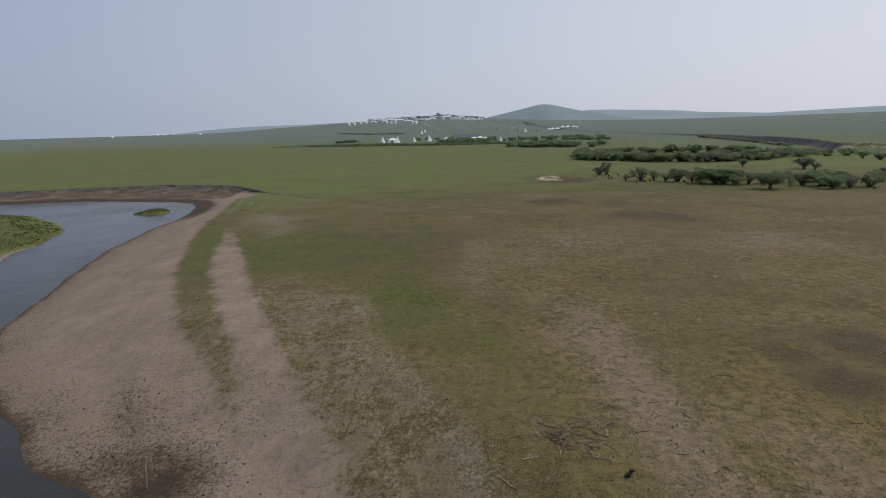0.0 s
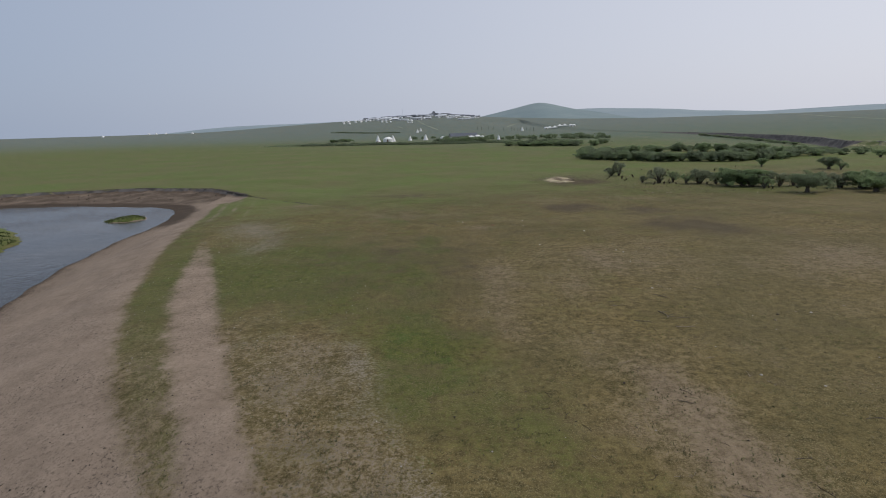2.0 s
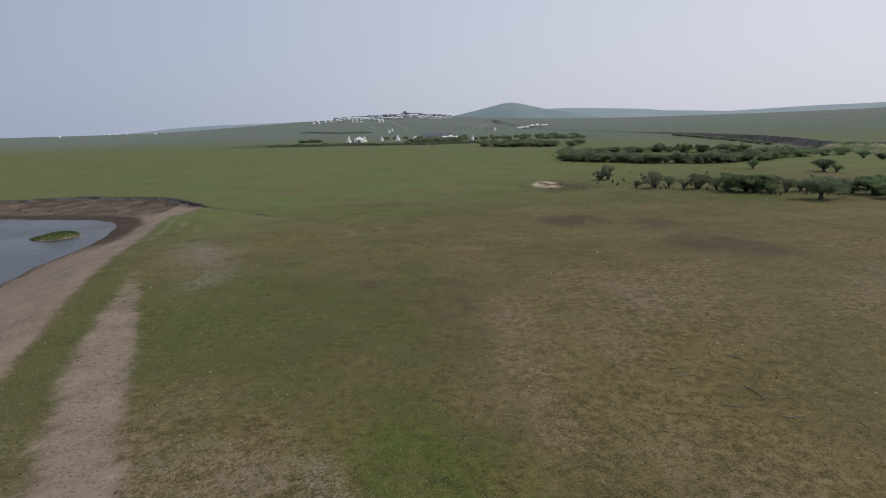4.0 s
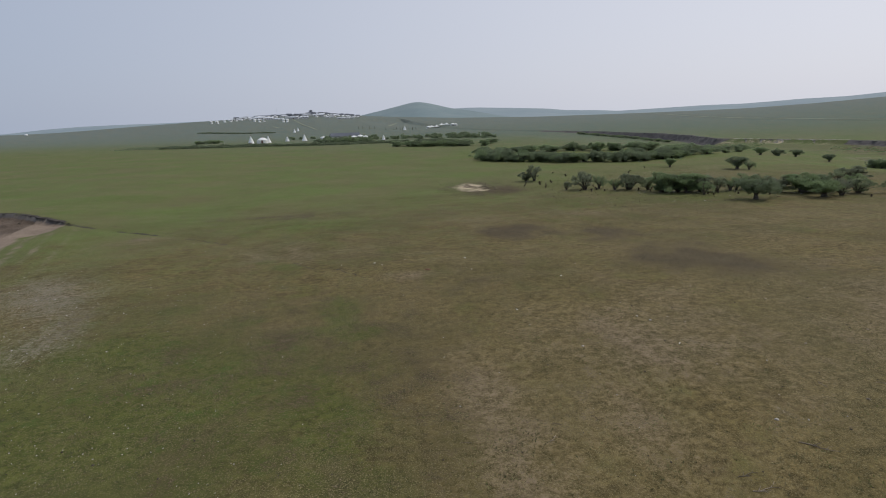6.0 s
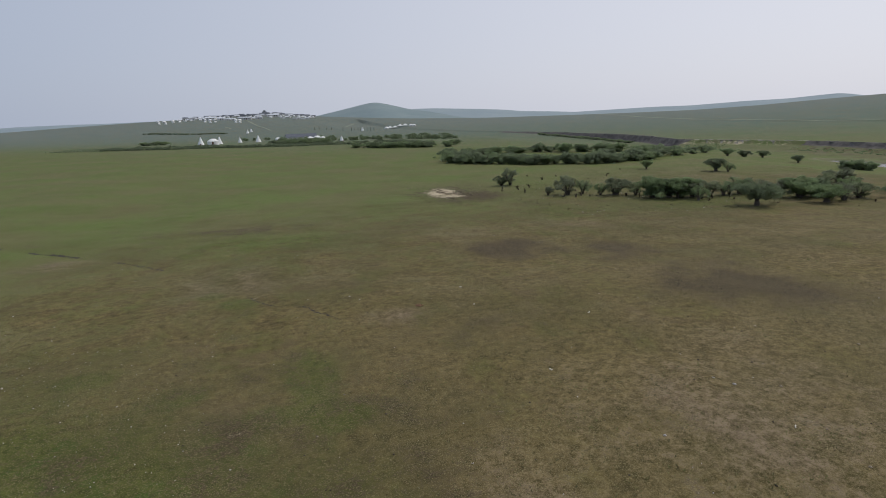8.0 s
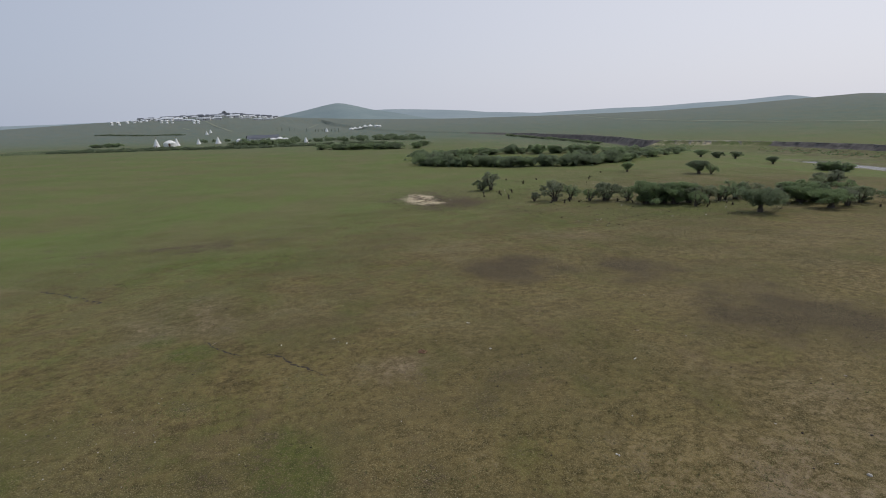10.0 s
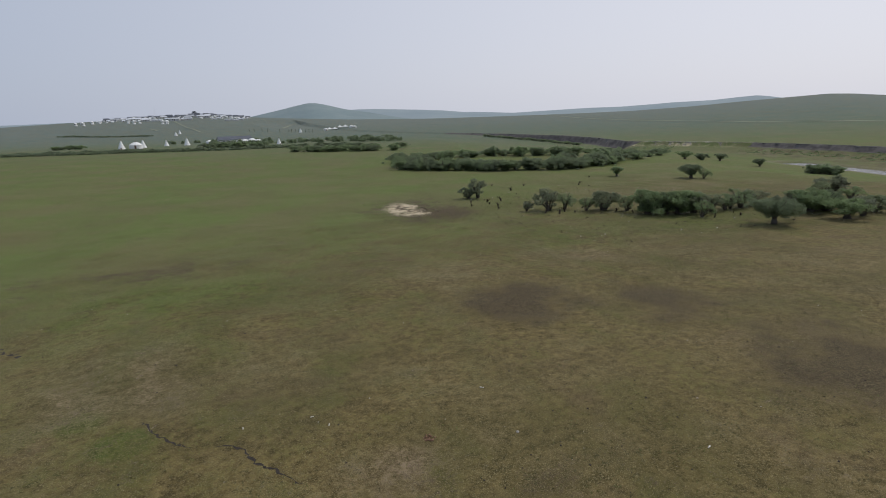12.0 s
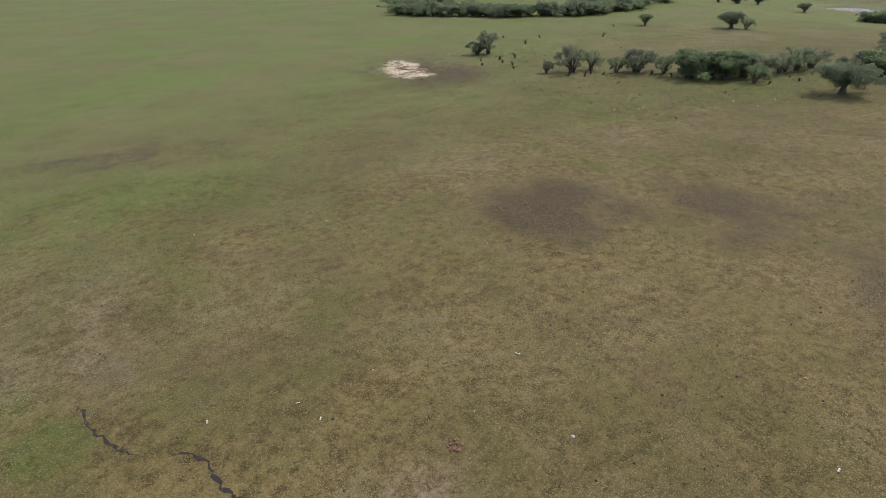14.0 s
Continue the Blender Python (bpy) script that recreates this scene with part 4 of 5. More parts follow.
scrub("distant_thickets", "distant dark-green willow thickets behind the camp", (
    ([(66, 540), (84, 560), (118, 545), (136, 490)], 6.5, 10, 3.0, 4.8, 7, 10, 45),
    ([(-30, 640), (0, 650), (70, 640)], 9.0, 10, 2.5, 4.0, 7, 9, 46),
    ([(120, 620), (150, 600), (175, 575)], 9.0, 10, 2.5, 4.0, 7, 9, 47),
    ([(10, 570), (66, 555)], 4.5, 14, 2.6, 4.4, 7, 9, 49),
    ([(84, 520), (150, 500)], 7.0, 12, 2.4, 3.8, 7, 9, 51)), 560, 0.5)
scrub("bank_scrub", "low grey-green scrub and weeds under the cut bank", (
    ([(226, 150), (232, 175), (238, 200), (241, 225), (240, 250)], 0.8, 12, 0.15, 0.5, 1.2, 3.0, 55),
    ([(214, 262), (226, 285), (230, 312)], 1.2, 16, 0.15, 0.6, 1.2, 3.4, 57)), 46, 0.24)


# ---- the camp and the village ----
def add_cone(bm, z0, r0, z1, r1, sides, cap=False, cx=0.0, cy=0.0):
    a = [bm.verts.new((cx + r0 * math.cos(2 * math.pi * k / sides), cy + r0 * math.sin(2 * math.pi * k / sides), z0)) for k in range(sides)]
    b = [bm.verts.new((cx + r1 * math.cos(2 * math.pi * k / sides), cy + r1 * math.sin(2 * math.pi * k / sides), z1)) for k in range(sides)]
    for k in range(sides):
        bm.faces.new((a[k], a[(k + 1) % sides], b[(k + 1) % sides], b[k]))
    if cap:
        bm.faces.new(b)


def tepee(h, r):
    t = thing("tepee", Matrix.Identity(4), "white canvas tepee with poles crossing at its tip", "tent", "tents of the camp")
    bm = bmesh.new()
    for k in range(4):
        f0, f1 = k / 4, (k + 1) / 4
        add_cone(bm, -0.1 + h * 0.95 * f0, r * (1 - 0.93 * f0) * (1 - 0.05 * math.sin(math.pi * f0)), -0.1 + h * 0.95 * f1, r * (1 - 0.93 * f1) * (1 - 0.05 * math.sin(math.pi * f1)), 14)
    bmesh.ops.remove_doubles(bm, verts=bm.verts, dist=0.01)
    canvas = part("canvas", bm, M_CANVAS, t)
    for k in range(6):
        bm = bmesh.new()
        a = k * math.pi / 3
        add_tube(bm, [(0.25 * math.cos(a), 0.25 * math.sin(a), h * 0.9), (-0.45 * math.cos(a), -0.45 * math.sin(a), h * 1.1)], [0.06, 0.04], 5)
        part("pole", bm, M_POLE, t)
    bm = bmesh.new()
    add_box(bm, -0.45, -r * 0.93, 0, 0.45, -r * 0.55, 1.7)
    part("door_flap", bm, M_DOOR, canvas, "brown door flap")
    return t


def yurt(r, wall, roof):
    t = thing("yurt", Matrix.Identity(4), "round white felt yurt with a low domed roof", "yurt", "yurts")
    bm = bmesh.new()
    add_cone(bm, -0.3, r, wall, r * 1.01, 18)
    part("wall", bm, M_CANVAS, t)
    bm = bmesh.new()
    for k in range(4):
        f0, f1 = k / 4, (k + 1) / 4
        add_cone(bm, wall + roof * math.sin(f0 * 1.35) / math.sin(1.35), r * 1.04 * (1 - 0.85 * f0), wall + roof * math.sin(f1 * 1.35) / math.sin(1.35), r * 1.04 * (1 - 0.85 * f1), 18, k == 3)
    roof_felt = part("roof", bm, M_CANVAS, t)
    bm = bmesh.new()
    add_cone(bm, wall + roof, r * 0.17, wall + roof + 0.25, r * 0.13, 10, True)
    part("crown_ring", bm, M_DOOR, roof_felt, "dark wooden crown ring")
    bm = bmesh.new()
    add_box(bm, -0.45, -r * 1.06, -0.2, 0.45, -r * 0.9, wall * 0.92)
    part("door", bm, M_DOOR, t, "small brown door")
    return t


def marquee(w, wall, peak):
    t = thing("marquee", Matrix.Identity(4), "white peaked marquee beside the others in a row", "tent", "row of marquees")
    bm = bmesh.new()
    n, s = 6, w / 2
    ring = []
    for k in range(n + 1):
        f = k / n
        e, z = s * (1 - f), wall + peak * f ** 1.7
        ring.append([bm.verts.new((x * e, y * e, z)) for x, y in ((-1, -1), (1, -1), (1, 1), (-1, 1))] if k < n else bm.verts.new((0, 0, z)))
    for k in range(n - 1):
        for q in range(4):
            bm.faces.new((ring[k][q], ring[k][(q + 1) % 4], ring[k + 1][(q + 1) % 4], ring[k + 1][q]))
    for q in range(4):
        bm.faces.new((ring[n - 1][q], ring[n - 1][(q + 1) % 4], ring[n]))
    cover_cloth = part("roof", bm, M_CANVAS, t)
    bm = bmesh.new()
    add_box(bm, -s, -s, wall - 0.5, s, -s + 0.06, wall)
    add_box(bm, -s, s - 0.06, wall - 0.5, s, s, wall)
    part("valance", bm, M_CANVAS, cover_cloth)
    for x in (-1, 1):
        for y in (-1, 1):
            bm = bmesh.new()
            add_tube(bm, [(x * (s - 0.1), y * (s - 0.1), -0.3), (x * (s - 0.1), y * (s - 0.1), wall)], [0.06, 0.06], 6)
            part("post", bm, M_POLE, t)
    return t


def house(length, width, wall, roof, mat, label, windows=3):
    t = thing("house", Matrix.Identity(4), label, "house", "village houses")
    x, y = length / 2, width / 2
    bm = bmesh.new()
    v = [bm.verts.new(p) for p in ((-x, -y, -1), (x, -y, -1), (x, y, -1), (-x, y, -1), (-x, -y, wall), (x, -y, wall), (x, y, wall), (-x, y, wall), (-x, 0, wall + roof), (x, 0, wall + roof))]
    for f in ((0, 1, 5, 4), (2, 3, 7, 6), (1, 2, 6, 9, 5), (3, 0, 4, 8, 7)):
        bm.faces.new([v[i] for i in f])
    part("wall", bm, M_WALL, t)
    bm = bmesh.new()
    e, k = 0.5, roof / y * 0.5
    for sy in (-1, 1):
        q = [(-x - e, 0, wall + roof + 0.1), (x + e, 0, wall + roof + 0.1), (x + e, sy * (y + e), wall - k + 0.1), (-x - e, sy * (y + e), wall - k + 0.1)]
        lo = [bm.verts.new(p) for p in q]
        hi = [bm.verts.new((p[0], p[1], p[2] + 0.18)) for p in q]
        bm.faces.new(hi)
        bm.faces.new(lo[::-1])
        for i in range(4):
            bm.faces.new((lo[i], lo[(i + 1) % 4], hi[(i + 1) % 4], hi[i]))
    part("roof", bm, mat, t)
    for i in range(windows):
        wx = -x + length * (i + 1) / (windows + 1)
        bm = bmesh.new()
        add_box(bm, wx - 0.6, -y - 0.04, wall * 0.35, wx + 0.6, -y + 0.05, wall * 0.8)
        part("window", bm, M_GLASS, t)
    bm = bmesh.new()
    add_box(bm, -x * 0.12 - 0.5, -y - 0.05, -0.1, -x * 0.12 + 0.5, -y + 0.05, 2.05)
    part("door", bm, M_DOOR, t)
    return t


placed = set()


def put(src, x, y, turn=0.0, size=1.0, sink=0.0):
    """Sets the first one, or a copy of it, on the ground."""
    m = pose(x, y, land_at(x, y) - sink, 0, 0, turn) @ Matrix.Diagonal((size, size, size, 1))
    if src.name in placed:
        c = copy_thing(src, m)
        c.matrix_basis = m
        return c
    placed.add(src.name)
    src.matrix_basis = m
    return src


TEPEE = tepee(7.4, 3.1)
for x, y, s in ((-54, 534, 1.0), (-43.0, 574, 0.9), (-27.5, 606, 0.72), (-11.2, 606, 0.9), (55.8, 520, 0.72), (-28.4, 900, 0.75), (-24, 930, 0.75), (136, 902, 0.85)):
    put(TEPEE, x, y, 20 * x, s)
YURT = yurt(3.1, 1.8, 1.5)
put(YURT, -46.6, 556, 0, 1.5)
for x, y, s in ((43.6, 612, 1.15), (48.6, 608, 0.9), (33, 612, 1.0), (37, 610, 1.0), (7.3, 630, 0.9), (183, 950, 1.1), (224, 950, 1.1), (228, 946, 1.0)):
    put(YURT, x, y, 0, s)
MARQUEE = marquee(8.2, 1.9, 3.0)
for x in (190, 198.4, 206.8, 215.2):
    put(MARQUEE, x, 955)
for x, y, s in ((-198, 1250, 1.2), (-186, 1240, 1.5), (-177, 1282, 1.2), (-168, 1287, 1.2), (-156, 1317, 1.2), (-141, 1254, 1.2), (-113, 1233, 1.2), (-103, 1218, 1.5), (-96, 1231, 1.2), (-90, 1300, 1.6),
                (-55, 1177, 1.3), (-48, 1165, 1.5), (8.6, 1226, 1.3), (34, 1294, 1.3), (63.5, 1268, 1.4), (70.4, 1264, 1.3), (77, 1260, 1.2), (86, 1259, 1.3), (94, 1262, 1.1), (-111, 1318, 2.1)):
    put(YURT, x, y, x * 31, s * 0.75)
for x, y in ((-150, 1300), (-125, 1290), (-118, 1300), (-82, 1290), (-74, 1300), (-30, 1260), (-22, 1240), (28, 1250), (46, 1280), (56, 1285), (-636, 1106), (-620, 1250), (-608, 1256), (-505, 1200), (-590, 1264)):
    put(YURT, x, y, x * 31, 0.9)
LONG_DARK = house(26, 9, 3.6, 2.4, M_ROOF_DARK, "long pale house with a dark sheet roof", 6)
LONG_PALE = house(18, 8, 3.4, 2.2, M_ROOF_PALE, "pale house with a light sheet roof", 4)
SMALL = house(10, 7, 3.0, 2.0, M_ROOF_DARK, "small pale house with a dark roof", 2)
put(LONG_DARK, 30, 640, 8, 1.15, 1.6)
for x, y, turn in ((-95, 1385, 4), (-62, 1380, -6), (-20, 1330, 5), (8, 1335, 10), (44, 1350, -8)):
    put(LONG_DARK, x, y, turn, 0.62)
for x, y, turn in ((-59, 1317, 6), (-42, 1298, 0), (-34, 1294, 3), (-15, 1270, -4), (13, 1322, 5), (50, 1305, 8), (-13, 1375, 0), (24, 1358, 6), (-75, 1335, -5), (-130, 1330, 4)):
    put(LONG_PALE, x, y, turn * 3, 0.66)
for x, y, turn in ((-26, 1298, 12), (-8, 1342, 5), (3, 1350, -8), (-110, 1345, 10), (-140, 1330, -6), (-50, 1350, 5), (34, 1330, 9), (62, 1310, 4), (74, 1300, -5), (84, 1295, 6), (-84, 1360, 3)):
    put(SMALL, x, y, turn)
for x, y, turn in ((20, 1380, 4), (30, 1372, -7), (-70, 1310, 8), (-100, 1318, 4), (-120, 1352, 2), (-160, 1335, 6), (2, 1300, -5), (-48, 1328, 3)):
    put(SMALL, x, y, turn)

WHITE = house(15, 8, 3.2, 1.8, M_ROOF_PALE, "low white house with a pale roof", 3)
for x, y, s in ((-166, 1368, 1.0), (-143, 1327, 1.2), (-134, 1346, 1.0), (-103, 1246, 1.9), (-92, 1250, 1.4), (-84, 1228, 1.4), (-70, 1214, 0.9), (-60, 1205, 0.9), (-35, 1200, 1.5), (-27, 1205, 1.0), (-14, 1198, 1.3), (-10, 1288, 1.3),
                (8, 1256, 1.3), (17, 1258, 1.6), (30, 1210, 0.8), (52, 1187, 0.9), (68, 1192, 0.8), (60, 1200, 0.8), (-120, 1262, 1.0), (-112, 1256, 1.2), (-48, 1232, 1.0), (-150, 1290, 0.9), (40, 1240, 0.8), (78, 1215, 0.8)):
    put(WHITE, x, y, (x * 13) % 24 - 12, s * 0.68)
for x, y in ((-188, 1192), (-175, 1181), (-168, 1223), (-158, 1230), (-148, 1238), (-109, 1186), (-98, 1163), (-90, 1169), (-53, 1130), (-46, 1124)):
    put(YURT, x, y, x * 31, 0.75)


def hall():
    t = thing("hilltop_hall", Matrix.Identity(4), "dark tiered hall on top of the village hill", "hall")
    for k, (s, z0, z1) in enumerate(((9, -1, 4), (6.5, 4.8, 8), (4, 8.7, 11.2))):
        bm = bmesh.new()
        add_box(bm, -s, -s * 0.6, z0, s, s * 0.6, z1)
        part("storey", bm, M_WALL if k else M_ROOF_DARK, t)
        bm = bmesh.new()
        add_box(bm, -s - 1, -s * 0.6 - 1, z1, s + 1, s * 0.6 + 1, z1 + 0.25)
        add_cone(bm, z1 + 0.25, s + 0.8, z1 + 1.6, s * 0.4, 8, True)
        part("roof", bm, M_ROOF_DARK, t)
    return t


put(hall(), -2.5, 1390, 5, 0.75)


def mast(h):
    t = thing("mast", Matrix.Identity(4), "thin lattice mast standing on the slope", "mast")
    bm = bmesh.new()
    add_tube(bm, [(0, 0, -0.5), (0, 0, h * 0.6), (0, 0, h)], [0.2, 0.15, 0.08], 6)
    part("pole", bm, M_ROOF_PALE, t)
    for z in (0.7, 0.85):
        bm = bmesh.new()
        add_box(bm, -0.9, -0.1, h * z, 0.9, 0.1, h * z + 0.2)
        part("crossarm", bm, M_ROOF_PALE, t)
    return t


put(mast(20), -78, 1395)
POST = thing("fence_post", Matrix.Identity(4), "tall dark wooden post standing on the far meadow", "post", "far posts")
_bm = bmesh.new()
add_tube(_bm, [(0, 0, -0.3), (0.03, 0, 2.2), (0, 0.02, 4.2)], [0.26, 0.22, 0.16], 6)
part("shaft", _bm, M_STUMP, POST)
for x, y in ((68, 935), (75, 936), (86, 936), (93, 929), (107, 903), (120, 905), (124, 905), (129, 900), (133, 903), (144, 908), (149, 906), (154, 904)):
    put(POST, x, y, x * 31, 1.1)


def track(name, pts, width, mat, label, rise=0.12, step=12.0):
    """A worn track laid over the ground."""
    line = []
    for (ax, ay), (bx, by) in zip(pts, pts[1:]):
        n = max(1, int(math.hypot(bx - ax, by - ay) / step))
        line += [(ax + (bx - ax) * k / n, ay + (by - ay) * k / n) for k in range(n)]
    line.append(pts[-1])
    verts, faces = [], []
    for i, (x, y) in enumerate(line):
        a, b = line[max(i - 1, 0)], line[min(i + 1, len(line) - 1)]
        d = math.hypot(b[0] - a[0], b[1] - a[1])
        nx, ny = -(b[1] - a[1]) / d, (b[0] - a[0]) / d
        for s in (-0.5, 0.5):
            px, py = x + nx * width * s, y + ny * width * s
            verts.append((px, py, land_at(px, py) + rise))
        if i:
            faces.append((2 * i - 2, 2 * i - 1, 2 * i + 1, 2 * i))
    return tagged(mesh_object(name, verts, faces, mat), label, "track", kind="structure")


track("track_hill", [(-37, 1178), (-16, 1038), (-8, 1006), (4, 938)], 2.2, M_TRACK, "pale worn track down the village slope", 0.5)
track("track_west", [(-67, 1040), (-55, 997)], 2.2, M_TRACK, "short pale worn track on the slope", 0.5)
track("track_east", [(127, 1021), (164, 1170)], 2.2, M_TRACK, "pale worn track beyond the marquees", 0.5)
track("road", [(860, 1500), (680, 1114), (560, 807), (526, 690), (496, 560), (474, 436), (487, 372), (505, 330), (560, 250)], 3.2, M_TRACK, "pale dirt road crossing the green hillside", 0.35)


# ---- ground details ----
def stones_mesh(pts, sizes, rng, flat=0.6):
    """Many small, uneven six-sided lumps in one mesh."""
    verts, faces = [], []
    for (x, y, z), s in zip(pts, sizes):
        b = len(verts)
        n = 5
        a0 = rng.uniform(0, 6.28)
        for k in range(n):
            a = a0 + 2 * math.pi * k / n
            r = s * rng.uniform(0.7, 1.2)
            verts.append((x + r * math.cos(a), y + r * math.sin(a), z - 0.02))
        for k in range(n):
            a = a0 + 2 * math.pi * (k + 0.4) / n
            r = s * rng.uniform(0.35, 0.7)
            verts.append((x + r * math.cos(a), y + r * math.sin(a), z + s * flat * rng.uniform(0.6, 1.2)))
        for k in range(n):
            q = (k + 1) % n
            faces.append((b + k, b + q, b + n + q, b + n + k))
        faces.append(tuple(b + n + k for k in range(n)))
    return verts, faces


def scatter(n, x0, x1, y0, y1, seed, keep):
    """Random places on the ground where keep(cover) allows them."""
    rng = np.random.RandomState(seed)
    x, y = rng.uniform(x0, x1, n), rng.uniform(y0, y1, n)
    c = cover(x, y)
    d, s, i = river_terms(x, y)
    ok = keep(c, rng.rand(n)) & ((d > 1.0) | (s > 0.4) | (i > 0.3))
    x, y = x[ok], y[ok]
    return np.stack([x, y, land(x, y)], 1), rng


def build_lumps(name, mat, label, batches, flat=0.6):
    verts, faces = [], []
    for n, x0, x1, y0, y1, s0, s1, seed, keep in batches:
        p, rng = scatter(n, x0, x1, y0, y1, seed, keep)
        v, f = stones_mesh(p, s0 + (s1 - s0) * rng.rand(len(p)) ** 2.5, rng, flat)
        b = len(verts)
        verts += v
        faces += [tuple(i + b for i in q) for q in f]
    return tagged(mesh_object(name, verts, faces, mat), label, "litter", kind="stuff")


build_lumps("dung_clods", M_CLOD, "dark dry dung and soil clods scattered on the turf", (
    (1900, -22, 46, 10, 125, 0.02, 0.07, 51, lambda c, r: (c[3] < 0.5) | (r < 0.4)),
    (800, 10, 40, 68, 106, 0.02, 0.08, 52, lambda c, r: r < 0.2 + c[1]),
    (700, 22, 46, 136, 176, 0.04, 0.13, 53, lambda c, r: r < 0.1 + 1.4 * c[1]),
    (1000, 38, 88, 112, 165, 0.05, 0.17, 54, lambda c, r: r < 0.7),
    (1300, -20, -6, 14, 36, 0.015, 0.06, 55, lambda c, r: r < 0.35 + 0.5 * c[7]),
    (3200, -22, -8, 15, 34, 0.012, 0.08, 99, lambda c, r: (c[3] > 0.4) & (r < 1.1 * c[7])),
    (420, -110, -46, 138, 156, 0.06, 0.30, 98, lambda c, r: (c[3] > 0.6) & (r < 0.8)),
    (1500, -40, -6, 18, 120, 0.02, 0.07, 59, lambda c, r: (c[3] > 0.5) & (r < 0.8))))
build_lumps("pale_stones", M_STONE, "small pale stones and bone bits lying on the grass", (
    (420, -22, 46, 12, 125, 0.018, 0.06, 56, lambda c, r: c[3] < 0.5),
    (520, -36, -16, 64, 106, 0.03, 0.09, 57, lambda c, r: r < 1.3 * c[6]),
    (1500, -30, -8, 40, 84, 0.02, 0.055, 60, lambda c, r: (c[3] < 0.4) & (r < 0.8)),
    (160, 40, 86, 112, 170, 0.06, 0.16, 58, lambda c, r: r < 0.8)))


def build_blades(name, batches, label, mat, slant):
    """Short grass: three blades to a tuft, one triangle each."""
    allv = []
    for n, x0, x1, y0, y1, h0, h1, seed, keep, fade in batches:
        p, rng = scatter(n, x0, x1, y0, y1, seed, keep)
        p = p[rng.rand(len(p)) < fade(p[:, 0], p[:, 1])]
        m = len(p)
        for k in range(3):
            a = rng.uniform(0, 6.28, m)
            h = rng.uniform(h0, h1, m)
            w = h * 0.22
            dx, dy = np.cos(a), np.sin(a)
            lean = rng.uniform(0.4, 1.7, m) * h * slant
            base = p + np.stack([rng.normal(0, 0.03, m), rng.normal(0, 0.03, m), np.full(m, -0.01)], 1)
            v0 = base + np.stack([-dy * w, dx * w, 0 * w], 1)
            v1 = base - np.stack([-dy * w, dx * w, 0 * w], 1)
            v2 = base + np.stack([dx * lean, dy * lean, h], 1)
            allv.append(np.stack([v0, v1, v2], 1).reshape(-1, 3))
    v = np.concatenate(allv)
    n = len(v) // 3
    me = bpy.data.meshes.new(name)
    me.vertices.add(len(v))
    me.vertices.foreach_set("co", v.ravel())
    me.loops.add(len(v))
    me.loops.foreach_set("vertex_index", np.arange(len(v), dtype=np.int32))
    me.polygons.add(n)
    me.polygons.foreach_set("loop_start", np.arange(0, len(v), 3, dtype=np.int32))
    me.update(calc_edges=True)
    me.materials.append(mat)
    return tagged(new(name, me), label, "grass", kind="stuff")


def thin_out(x0, x1, y0, y1):
    """Fewer tufts towards the borders of a field of grass."""
    return lambda x, y: sstep(x, x0, x0 + 14) * sstep(x, x1, x1 - 14) * sstep(y, y0, y0 + 4) * sstep(y, y1, y1 - 40)


build_blades("grass", (
    (230000, -34, 62, 8, 140, 0.035, 0.09, 61, lambda c, r: (c[3] < 0.35) & (r < 1.0 - 0.8 * c[0] - 0.8 * c[1] - 0.5 * c[6]), lambda x, y: thin_out(-34, 62, 8, 140)(x, y) * sstep(wave(x, y, 2.4, 101) + 0.8 * wave(x, y, 0.6, 102) + 0.5 * wave(x, y, 9, 103), -0.9, 1.0)),
    (2500, 34, 105, 100, 180, 0.06, 0.14, 63, lambda c, r: r < 0.8, thin_out(34, 105, 100, 180))), "short grazed steppe grass with dry straw among it", M_BLADE, 1.0)
build_blades("spit_sedge", (
    (26000, -112, -54, 62, 122, 0.10, 0.34, 64, lambda c, r: c[2] > 0.5, lambda x, y: (river_terms(x, y)[1] > 0.2) * (0.25 + 0.75 * (river_terms(x, y)[1] < 7)) * sstep(wave(x, y, 3, 104), -0.8, 0.5)),
    (2600, -67, -54, 109, 121, 0.10, 0.28, 65, lambda c, r: r < 2, lambda x, y: (river_terms(x, y)[2] > 0.3) * 1.0)), "rough tall sedge on the river spit and islet", M_SEDGE, 0.35)


build_blades("tussocks", (
    (52000, -24, 20, 12, 74, 0.05, 0.11, 66, lambda c, r: (c[3] < 0.5) & (r < np.where(c[0] > 0.45, 0.95, 0.22)), lambda x, y: sstep(x, 20, 4) * sstep(y, 74, 44) * sstep(wave(x, y, 3.1, 105) + 0.9 * wave(x, y, 0.8, 106), -0.3, 1.2)),
    (18000, -10, 44, 34, 116, 0.04, 0.08, 67, lambda c, r: (c[3] < 0.45) & (r < 0.9 - 0.5 * c[1]), lambda x, y: sstep(x, -10, 6) * sstep(x, 44, 30) * sstep(y, 116, 90) * sstep(wave(x, y, 4.0, 107) + 0.9 * wave(x, y, 0.8, 108), -0.1, 1.1))), "small dark-green tussocks between the grazed grass", M_TUSSOCK, 0.9)


